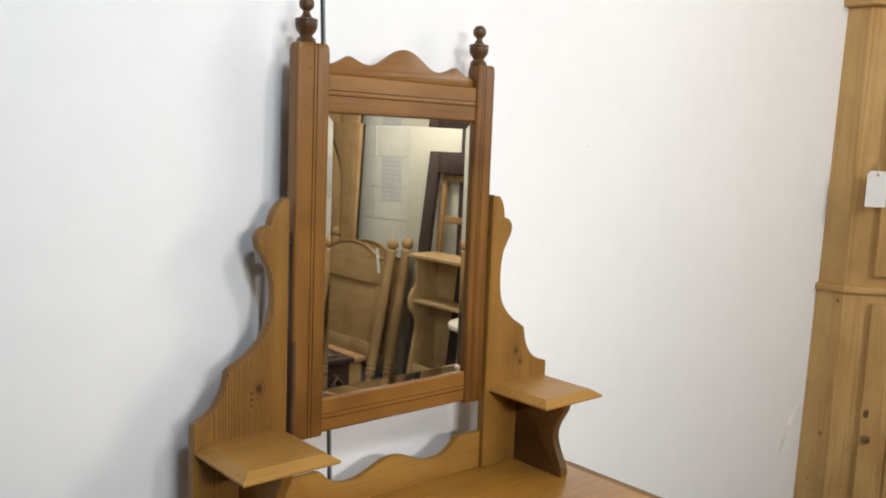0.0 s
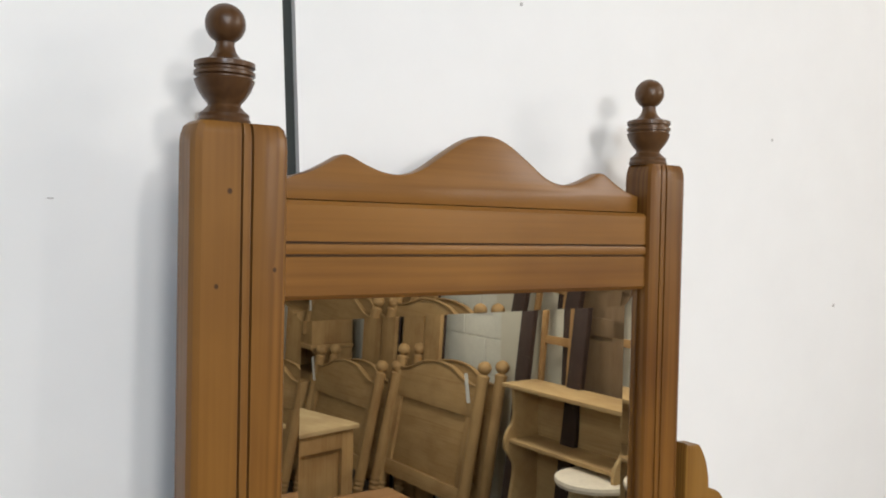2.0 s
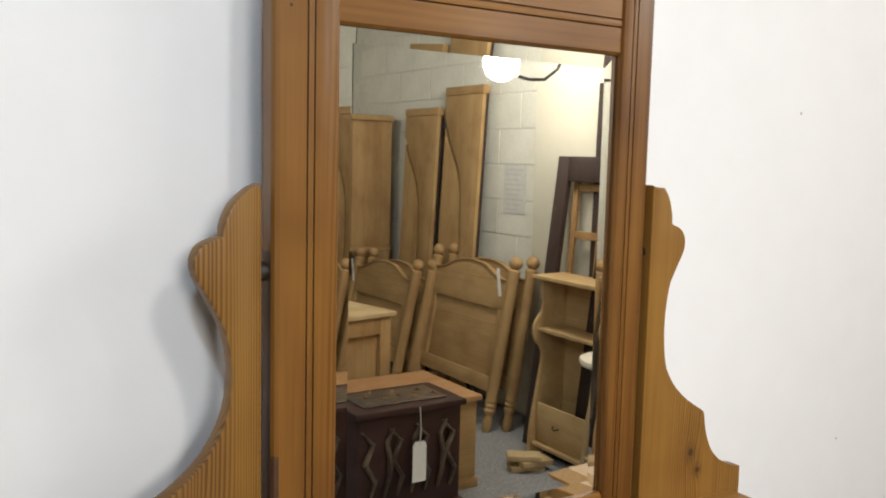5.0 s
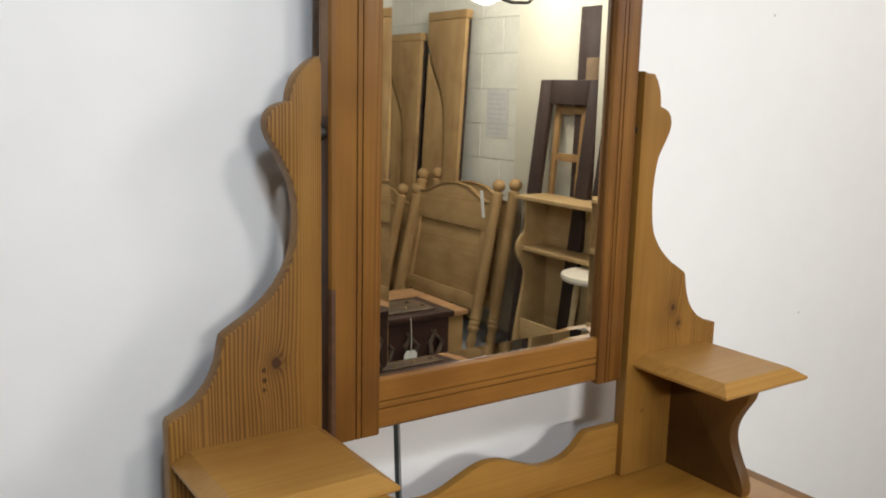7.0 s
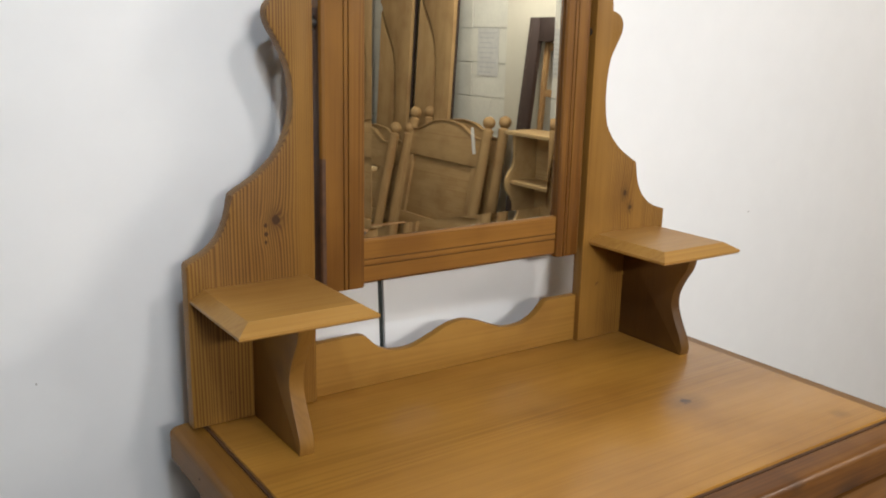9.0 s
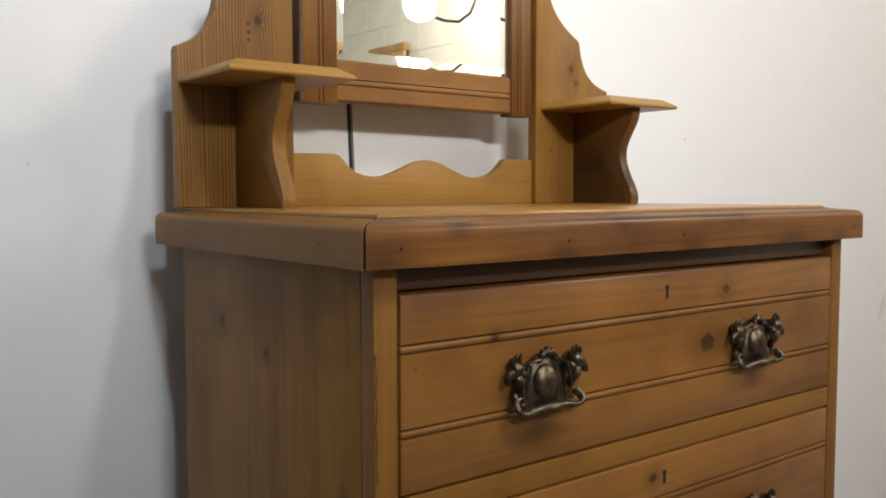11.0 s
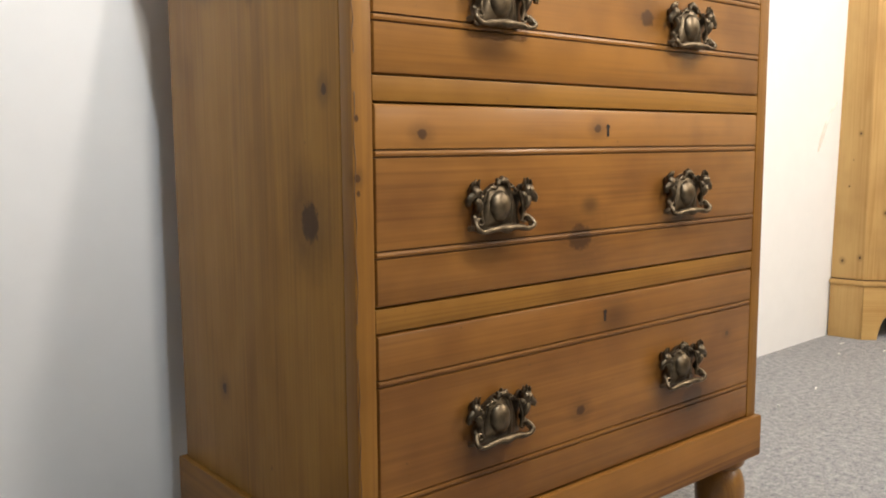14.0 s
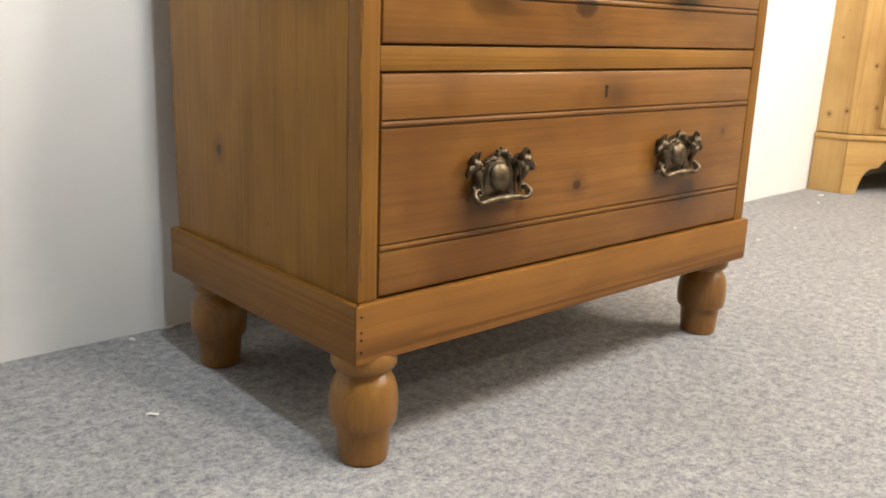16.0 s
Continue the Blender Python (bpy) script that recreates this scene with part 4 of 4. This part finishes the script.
def leaning(foot_x, foot_y, lean, turn=90.0):
    """Stands a board that lies along its own x against the wall at the far x side."""
    return pose(foot_x, foot_y, 0, 0, 0, turn) @ pose(0, 0, 0, lean, 0, 0)


first_end = bedstead_end(0.865, 1.055)
first_end.matrix_basis = leaning(2.445, -3.345, -10.5, -90)
copy_thing(first_end, leaning(2.565, -3.30, -9.0, -90))
second_end = bedstead_end(0.86, 0.95)
tagged(second_end, "low stripped pine bed end with ball finials, leaning behind another")
second_end.matrix_basis = leaning(2.30, -4.25, -12.0, -90)
copy_thing(second_end, leaning(2.40, -4.22, -12.0, -90))


def arched_panel(height, width, curve_in):
    """A tall board with an arch-cut facing in front of it."""
    tall = thing("arched_panel", "tall stripped pine wardrobe panel with an arched facing, leaning", "wooden panel", "arched panels leaning on the wall")
    # Board is dark to put the shade of the recess along the arch into colour.
    box("board", EBONY, tall, -width / 2, width / 2, 0.0, 0.02, 0.0, height, 0.003)
    line = curve([(-width / 2 + curve_in, 0.02), (-width / 2 + curve_in, 0.9), (-width / 2 + curve_in + 0.01, height - 0.82), (-width / 2 + curve_in + 0.06, height - 0.58), (width / 2 - 0.08, height - 0.36), (width / 2 - 0.03, height - 0.25)], 5)
    facing = [(-width / 2, 0.02)] + line + [(width / 2, height - 0.22), (width / 2, height - 0.06), (-width / 2, height - 0.06)]
    part("facing", slab(facing, "y", -0.03, -0.001, 0.004), STRIPPED_Z, tall)
    lower = [(a + 0.026, b - 0.03) for a, b in line[5:]]
    part("spandrel", slab([(lower[0][0], 0.02)] + lower + [(width / 2, height - 0.29), (width / 2, 0.02)], "y", -0.02, -0.001, 0.003), STRIPPED_Z, tall)
    box("top_rail", STRIPPED_X, tall, -width / 2 - 0.006, width / 2 + 0.006, -0.034, 0.022, height - 0.058, height, 0.006)
    return tall


tall_one = arched_panel(2.12, 0.45, 0.17)
tall_one.matrix_basis = leaning(2.70, -3.735, -2.9, -90)
copy_thing(tall_one, leaning(2.69, -4.25, -2.7, -90) @ Matrix.Diagonal((1, 1, 0.937, 1)))

# notices on the block wall
for y0, y1, z0, z1 in ((-3.365, -3.135, 1.285, 1.60),):
    notice = thing("notice", "grey printed paper notice pinned to the block wall", "notice", "notices on the wall", place=pose(2.8594, 0, 0))
    box("sheet", PAPER, notice, -0.001, 0.0004, y0, y1, z0, z1, 0)
    for k in range(9):
        z = z1 - 0.03 - k * 0.032
        box("text_bar", plain("notice_ink", (0.47, 0.47, 0.45), 0.8) if k == 0 and z0 < 1.5 else bpy.data.materials["notice_ink"], notice, -0.0016, -0.0012, y0 + 0.02, y1 - 0.02 - 0.03 * (k % 3), z - 0.006, z, 0)

# wall lamp on a curved arm
wall_lamp = thing("wall_lamp", "bright globe wall lamp on a curved metal arm", "wall lamp")
part("wall_rose", lathe(bmesh.new(), ((0.055, 0.0), (0.055, 0.012), (0.03, 0.022), (0.014, 0.03)), 0, 0, 0, 20), ENAMEL, wall_lamp).matrix_basis = pose(2.798, -2.42, 2.42, 0, -90, 0)
arm = [(2.768, -2.42, 2.42), (2.66, -2.43, 2.36), (2.57, -2.445, 2.24), (2.52, -2.455, 2.12), (2.44, -2.465, 2.06), (2.34, -2.475, 2.055), (2.27, -2.485, 2.07)]
part("arm", tube(bmesh.new(), arm, 0.009, 10), IRON, wall_lamp, "curved dark metal arm")
part("holder", lathe(bmesh.new(), ((0.018, 0.0), (0.02, 0.05), (0.024, 0.06)), 0, 0, 0, 16), ENAMEL, wall_lamp).matrix_basis = pose(2.27, -2.484, 2.075, 0, -75, 0)
# Globe is oversized to put the lamp's glare into its shape.
part("bulb", ball(bmesh.new(), (2.175, -2.495, 2.13), (0.095, 0.095, 0.095), 24, 16), BULB, wall_lamp, "glowing globe bulb")


# upper cupboard over an open niche
rack = thing("dresser_rack", "stripped pine dresser cupboard with one panelled door over an open niche", "dresser")
box("upper_body", STRIPPED_Z, rack, 2.445, 2.785, -5.49, -4.75, 0.93, 1.90, 0.004)
box("cornice", STRIPPED_Y, rack, 2.42, 2.79, -5.515, -4.725, 1.901, 1.945, 0.01)
box("base_rail", STRIPPED_Y, rack, 2.432, 2.79, -5.50, -4.74, 0.895, 0.929, 0.006)
rack_door = box("door", STRIPPED_Z, rack, 2.43, 2.4445, -5.26, -4.84, 1.0, 1.80, 0.003, "panelled pine door")
for y0, y1, z0, z1 in ((-5.26, -5.185, 1.0, 1.80), (-4.915, -4.84, 1.0, 1.80), (-5.184, -4.916, 1.0, 1.085), (-5.184, -4.916, 1.715, 1.80)):
    box("door_rail", STRIPPED_Z, rack_door, 2.416, 2.4295, y0, y1, z0, z1, 0.003)
box("raised_panel", STRIPPED_Z, rack_door, 2.4185, 2.4295, -5.165, -4.935, 1.105, 1.695, 0.005)
part("knob", ball(bmesh.new(), (2.408, -4.875, 1.40), (0.012, 0.012, 0.012), 12, 8), STRIPPED_Z, rack_door)
part("side_cheek", slab([(2.785, 0.0), (2.785, 0.894), (2.45, 0.894)] + curve([(2.46, 0.87), (2.53, 0.82), (2.555, 0.76), (2.52, 0.70), (2.40, 0.66)], 3) + [(2.36, 0.65), (2.36, 0.0)], "y", -4.775, -4.752, 0.003), STRIPPED_Z, rack, "shaped pine cheek below the cupboard")
part("side_cheek", slab([(2.785, 0.0), (2.785, 0.894), (2.45, 0.894)] + curve([(2.46, 0.87), (2.53, 0.82), (2.555, 0.76), (2.52, 0.70), (2.40, 0.66)], 3) + [(2.36, 0.65), (2.36, 0.0)], "y", -5.49, -5.467, 0.003), STRIPPED_Z, rack)
box("back_board", STRIPPED_Z, rack, 2.765, 2.784, -5.466, -4.776, 0.0, 0.894, 0)
box("counter", STRIPPED_Y, rack, 2.33, 2.764, -5.466, -4.776, 0.64, 0.668, 0.003)
box("base_front", STRIPPED_Y, rack, 2.362, 2.38, -5.466, -4.776, 0.0, 0.639, 0.002)

# pale bookcase on the far wall
bookcase = thing("bookcase", "pale pine open bookcase against the far wall", "bookcase")
for x0, x1, z0, z1 in ((1.55, 1.58, 0.0, 1.72), (2.22, 2.25, 0.0, 1.72)):
    box("side", PALE_PINE, bookcase, x0, x1, -5.59, -5.33, z0, z1, 0.003)
for z in (0.08, 0.45, 0.80, 1.15, 1.47, 1.72):
    box("shelf", PALE_PINE, bookcase, 1.581, 2.219, -5.585, -5.335, z, z + 0.024, 0.002)
box("back", PALE_PINE, bookcase, 1.581, 2.219, -5.597, -5.587, 0.05, 1.72, 0)

# low cabinet with a pale top
cabinet = thing("low_cabinet", "low stripped pine cabinet with a pale scrubbed top", "cabinet", place=pose(1.365, -2.84, 0, 0, 0, -11.0))
box("top", PALE_PINE, cabinet, 0.0, 0.47, -1.16, 0.0, 0.755, 0.78, 0.005, "pale scrubbed pine top")
box("body", STRIPPED_Z, cabinet, 0.03, 0.445, -1.135, -0.046, 0.06, 0.754, 0.003)
for x0, x1, z0, z1 in ((0.03, 0.105, 0.06, 0.75), (0.37, 0.445, 0.06, 0.75), (0.106, 0.369, 0.66, 0.75), (0.106, 0.369, 0.06, 0.16)):
    box("end_frame", STRIPPED_Z, cabinet, x0, x1, -0.0455, -0.02, z0, z1, 0.003)
box("plinth", STRIPPED_X, cabinet, 0.02, 0.455, -1.14, -0.014, 0.0, 0.059, 0.003)

# blanket chest
blanket = thing("blanket_chest", "plain reddish pine blanket chest with an overhanging lid", "chest")
box("lid", pine("reddish_lid_pine", (0.42, 0.24, 0.11), (0.31, 0.155, 0.065), "x", gloss=0.4, lines=60), blanket, 1.10, 1.915, -2.775, -2.21, 0.445, 0.47, 0.004, "reddish pine lid")
box("body", STRIPPED_X, blanket, 1.125, 1.895, -2.76, -2.23, 0.05, 0.444, 0.003)
box("plinth", STRIPPED_X, blanket, 1.112, 1.907, -2.77, -2.219, 0.0, 0.049, 0.004)

# carved dark box on feet with a tag
carved = thing("carved_box", "dark carved oak box with a lifting lid, on bracket feet", "carved box")
box("lid", CARVED, carved, 1.045, 1.59, -2.2, -1.872, 0.552, 0.58, 0.006, "dark carved lid with worn gilding")
box("body", CARVED, carved, 1.065, 1.57, -2.185, -1.89, 0.13, 0.551, 0.004)
box("plinth", CARVED, carved, 1.05, 1.585, -2.195, -1.876, 0.09, 0.129, 0.006)
for x in (1.05, 1.525):
    for y in (-2.195, -1.936):
        box("foot", CARVED, carved, x, x + 0.06, y, y + 0.06, 0.0, 0.0895, 0.006)
box("lid_panel", plain("worn_gilt_carving", (0.10, 0.066, 0.04), 0.35, vary=0.8, scale=26, relief=0.6, distance=0.01), carved, 1.11, 1.525, -2.14, -1.932, 0.5805, 0.588, 0.004, "carved lid panel with worn gilding")
for k in range(7):
    x = 1.12 + k * 0.066
    leaf = [(x, -1.884, 0.20), (x + 0.02, -1.878, 0.28), (x + 0.028 * (1 if k % 2 else -1), -1.876, 0.36), (x + 0.01, -1.88, 0.44), (x + 0.045 * (1 if k % 2 else -1), -1.884, 0.50)]
    part("carved_leaf", tube(bmesh.new(), leaf, [0.006, 0.011, 0.014, 0.011, 0.005], 8), bpy.data.materials["worn_gilt_carving"], carved)
GILT = plain("worn_gilt", (0.30, 0.19, 0.075), 0.45, metal=0.3, vary=0.5, scale=60)
for k in range(9):
    a = k * 2.4
    x, y = 1.318 + 0.042 * math.sqrt(k) * math.cos(a) * 1.5, -2.036 + 0.03 * math.sqrt(k) * math.sin(a)
    sprig = [(x, y, 0.589), (x + 0.014 * math.cos(a), y + 0.014 * math.sin(a), 0.5915), (x + 0.028 * math.cos(a + 0.7), y + 0.028 * math.sin(a + 0.7), 0.589)]
    part("gilt_leaf", tube(bmesh.new(), sprig, [0.003, 0.0085, 0.002], 7, 0.5), GILT, carved)
box_tag = thing("price_tag", "blank white card tag hanging on string from the carved box", "price tag", "price tags", place=pose(1.345, -1.862, 0.45))
part("card", slab([(-0.034, -0.20), (0.034, -0.20), (0.034, -0.04), (0.022, -0.022), (-0.022, -0.022), (-0.034, -0.04)], "y", 0.0, 0.0012, 0), CARD, box_tag)
part("string", tube(bmesh.new(), [(0, 0.0015, -0.035), (0.004, 0.002, 0.02), (0.0, 0.003, 0.09), (-0.006, 0.006, 0.132)], 0.0022, 5), STRING, box_tag)

# tags on the bed ends
for x, y, z in ((2.545, -2.975, 0.98), (2.41, -4.66, 0.86)):
    slip = thing("price_tag", "narrow white card tag tied to a bed post", "price tag", "price tags", place=pose(x, y, z, 0, 10, -90))
    part("card", slab([(-0.016, -0.17), (0.016, -0.17), (0.016, -0.01), (0.008, 0.0), (-0.008, 0.0), (-0.016, -0.01)], "y", -0.001, 0.0, 0), CARD, slip)

# tall dark mirror frame, leaning, built without its glass
tall_frame = thing("tall_frame", "tall dark-stained wooden frame leaning on the wall", "frame", place=leaning(2.52, -2.40, -6.8, -90))
for x0, x1, z0, z1 in ((-0.255, -0.155, 0.0, 1.67), (0.155, 0.255, 0.0, 1.67), (-0.1545, 0.1545, 1.53, 1.67), (-0.1545, 0.1545, 0.0, 0.14)):
    box("member", EBONY, tall_frame, x0, x1, 0.0, 0.035, z0, z1, 0.006)

# panelled brown door and pine ladder frame, added behind it for its glass's reflection
old_door = thing("old_door", "brown stained panelled door added in place of the tall frame's reflection", "door", place=leaning(2.69, -1.98, -2.2, -90))
BROWN = pine("brown_stained_pine", (0.20, 0.135, 0.075), (0.13, 0.08, 0.04), "z", gloss=0.5)
box("board", BROWN, old_door, -0.34, 0.34, 0.012, 0.03, 0.0, 1.78, 0.002)
for x0, x1, z0, z1 in ((-0.34, -0.25, 0.0, 1.78), (0.25, 0.34, 0.0, 1.78), (-0.045, 0.045, 0.2, 1.64), (-0.249, 0.249, 1.645, 1.78), (-0.249, 0.249, 1.28, 1.37), (-0.249, 0.249, 0.75, 0.90), (-0.249, 0.249, 0.0, 0.195)):
    box("rail", BROWN, old_door, x0, x1, 0.0, 0.0118, z0, z1, 0.002)
HONEY_DIM = pine("honey_slat_pine", (0.34, 0.20, 0.08), (0.22, 0.115, 0.04), "z", gloss=0.5, lines=60)
ladder = thing("slatted_frame", "narrow pale pine ladder-like slatted frame added in place of a reflection", "wooden frame", place=leaning(2.64, -2.42, -4.0, -90))
for x in (-0.13, 0.09):
    box("upright", HONEY_DIM, ladder, x, x + 0.035, 0.0, 0.022, 0.0, 1.55, 0.003)
for k in range(6):
    box("slat", HONEY_DIM, ladder, -0.0945, 0.0895, 0.003, 0.019, 0.12 + 0.27 * k, 0.165 + 0.27 * k, 0.003)
dark_panel = thing("dark_panel", "tall dark-stained board leaning on the wall", "wooden panel", place=leaning(2.73, -2.2, -1.2, -90))
box("board", EBONY, dark_panel, -0.20, 0.20, 0.0, 0.025, 0.0, 2.06, 0.004)

# waterfall shelf unit
SHELF_PINE = pine("honey_shelf_pine", (0.54, 0.38, 0.18), (0.40, 0.25, 0.105), "y", gloss=0.45, lines=60)
shelves = thing("shelf_unit", "honey pine open shelf unit with scroll-cut sides", "shelf unit")
CHEEK = [(2.66, 0.0), (2.66, 0.985), (2.475, 0.985)] + curve([(2.478, 0.94), (2.485, 0.86), (2.475, 0.80), (2.445, 0.765), (2.425, 0.72), (2.43, 0.665), (2.465, 0.62), (2.49, 0.56), (2.47, 0.42), (2.44, 0.26), (2.42, 0.12), (2.415, 0.0)], 3)
for y in (-2.47, -1.70):
    part("side", slab(CHEEK, "y", y - 0.011, y + 0.011, 0.003), SHELF_PINE, shelves, "scroll-cut pine side")
box("top", SHELF_PINE, shelves, 2.44, 2.67, -2.515, -1.655, 0.986, 1.008, 0.004)
for z, x in ((0.70, 2.45), (0.06, 2.43)):
    box("shelf", SHELF_PINE, shelves, x, 2.645, -2.458, -1.712, z, z + 0.02, 0.003)
box("back", SHELF_PINE, shelves, 2.646, 2.658, -2.458, -1.712, 0.02, 0.985, 0)
box("drawer", SHELF_PINE, shelves, 2.455, 2.47, -2.45, -1.72, 0.085, 0.30, 0.003, "shallow pine drawer with iron pulls")
for y in (-2.28, -2.02):
    part("pull", tube(bmesh.new(), [(2.452, y - 0.025, 0.20), (2.44, y - 0.015, 0.192), (2.437, y, 0.189), (2.44, y + 0.015, 0.192), (2.452, y + 0.025, 0.20)], 0.004, 6), IRON, shelves)

# round-topped stool
stool = thing("stool", "pale wooden stool with a round seat and turned legs", "stool", place=pose(2.46, -1.84, 0))
part("seat", lathe(bmesh.new(), ((0.165, 0.635), (0.183, 0.64), (0.19, 0.655), (0.187, 0.67), (0.175, 0.675)), 0, 0, 0, 40), plain("scrubbed_pale_wood", (0.78, 0.70, 0.56), 0.55, vary=0.08, scale=40), stool, "pale scrubbed round seat")
for k in range(4):
    a = math.tau * (k + 0.5) / 4
    part("leg", tube(bmesh.new(), [(0.165 * math.cos(a) * (1 - h) + 0.10 * math.cos(a) * h, 0.165 * math.sin(a) * (1 - h) + 0.10 * math.sin(a) * h, 0.635 * h) for h in (0, 0.15, 0.3, 0.5, 0.7, 0.85, 1.0)], [0.014, 0.017, 0.013, 0.02, 0.014, 0.018, 0.015], 12), PALE_PINE, stool)
for k in range(4):
    a, b = math.tau * (k + 0.5) / 4, math.tau * (k + 1.5) / 4
    part("stretcher", tube(bmesh.new(), [(0.15 * math.cos(a), 0.15 * math.sin(a), 0.16), (0.15 * math.cos(b), 0.15 * math.sin(b), 0.16)], 0.009, 8), PALE_PINE, stool)

# cut boards on the floor
for k, (x, y, turn) in enumerate(((2.27, -2.30, 20), (2.30, -2.27, 8), (2.25, -2.29, 34))):
    plank = thing("board", "pale sawn pine offcut lying in a small stack", "board", "offcuts", place=pose(x, y, 0.03 * k, 0, 0, turn))
    box("plank", PALE_PINE, plank, -0.09, 0.09, -0.05, 0.05, 0.0005, 0.0295, 0.003)


# ---- marks and scraps ----
def wall_mark(x, z, w, h):
    mark = box("nail_mark", plain("wall_mark_grey", (0.52, 0.505, 0.49), 0.9) if "wall_mark_grey" not in bpy.data.materials else bpy.data.materials["wall_mark_grey"], None, -w / 2, w / 2, -0.0009, 0.0005, -h / 2, h / 2, 0.0003)
    mark.matrix_basis = BACK @ pose(x, 0, z)
    return tagged(mark, "small dark nail mark in the white wall", "nail mark", "nail marks")


for x, z, w, h in ((-0.304, 1.820, 0.004, 0.0010), (0.650, 1.716, 0.003, 0.004), (0.093, 2.012, 0.003, 0.003), (0.836, 1.171, 0.003, 0.003), (0.493, 1.919, 0.002, 0.003), (-0.58, 1.087, 0.002, 0.003)):
    wall_mark(x, z, w, h)
scuff = part("scuff_mark", tube(bmesh.new(), [(0.672, -0.0004, 2.244), (0.70, -0.0004, 2.241), (0.715, -0.0004, 2.237), (0.752, -0.0004, 2.240)], [0.0008, 0.0016, 0.0014, 0.0006], 6, 0.5), plain("scuffed_paint", (0.72, 0.71, 0.68), 0.9))
scuff.matrix_basis = BACK
tagged(scuff, "thin grey scuff on the white wall", "scuff mark")
scrape = part("scuff_mark", tube(bmesh.new(), [(-0.238, -0.0004, 1.962), (-0.222, -0.0004, 1.9655), (-0.206, -0.0004, 1.972)], [0.0006, 0.0014, 0.0006], 6, 0.5), bpy.data.materials["scuffed_paint"])
scrape.matrix_basis = BACK
tagged(scrape, "short curved scuff on the white wall", "scuff mark")


def curve_on_wall(points):
    """Points on the far boarding, a hair in front of its face, which leans as the warped panel does."""
    out = []
    for x, z in points:
        u = max(0.0, min(1.0, (x - 0.8) / 1.25))
        out.append((x, z * math.tan(radians(1.1)) * u * u * (3 - 2 * u) - 0.0003, z))
    return out


def scrap(x, y, turn, size):
    bit = part("carpet_scrap", tube(bmesh.new(), [(-size, 0, 0.0025), (-size * 0.3, size * 0.2, 0.004), (size * 0.4, -size * 0.1, 0.0035), (size, size * 0.15, 0.0025)], 0.0018, 6), CARD)
    bit.matrix_basis = pose(x, y, 0, 0, 0, turn)
    return tagged(bit, "tiny white scrap of fluff on the grey carpet", "scrap", "scraps on the carpet")


stain = part("scuff_mark", tube(bmesh.new(), curve_on_wall([(2.03, 0.818), (1.978, 0.785), (1.943, 0.742), (1.917, 0.695), (1.903, 0.65)]), [0.002, 0.007, 0.010, 0.011, 0.004], 6, 0.08), plain("brown_scuff", (0.74, 0.68, 0.60), 0.9, vary=0.2))
stain.matrix_basis = BACK
tagged(stain, "faint brown scrape on the white wall by the cupboard", "scuff mark")
for x, y, turn, size in ((1.366, 0.357, 20, 0.009), (1.955, 0.561, -10, 0.010), (1.806, 0.501, 40, 0.006), (1.136, 0.342, 70, 0.004), (-0.542, 0.294, -35, 0.008), (-0.375, 0.603, 10, 0.006), (1.95, 0.42, 0, 0.006), (-0.45, 0.585, 120, 0.005)):
    scrap(x, y, turn, size)

# painted concrete blocks of the right wall
half_block = [bpy.data.meshes.new("concrete_block"), bpy.data.meshes.new("concrete_block")]
for mesh, length in zip(half_block, (0.434, 0.21)):
    shape = block(bmesh.new(), -0.005, 0.0, 0.0, length, 0.0, 0.220, 0.003)
    shape.to_mesh(mesh)
    shape.free()
    mesh.materials.append(BLOCK_PAINT)
for row in range(12):
    y = -2.988 - (0.0 if row % 2 else 0.224)
    if row % 2 == 0:
        ob = new("concrete_block", half_block[1])
        ob.parent, ob.location = block_wall, (2.868, -2.988 - 0.212, row * 0.228 + 0.006)
    while y > -5.6:
        if y - 0.436 > -5.6:
            ob = new("concrete_block", half_block[0])
            ob.parent, ob.location = block_wall, (2.868, y - 0.436, row * 0.228 + 0.006)
        y -= 0.447
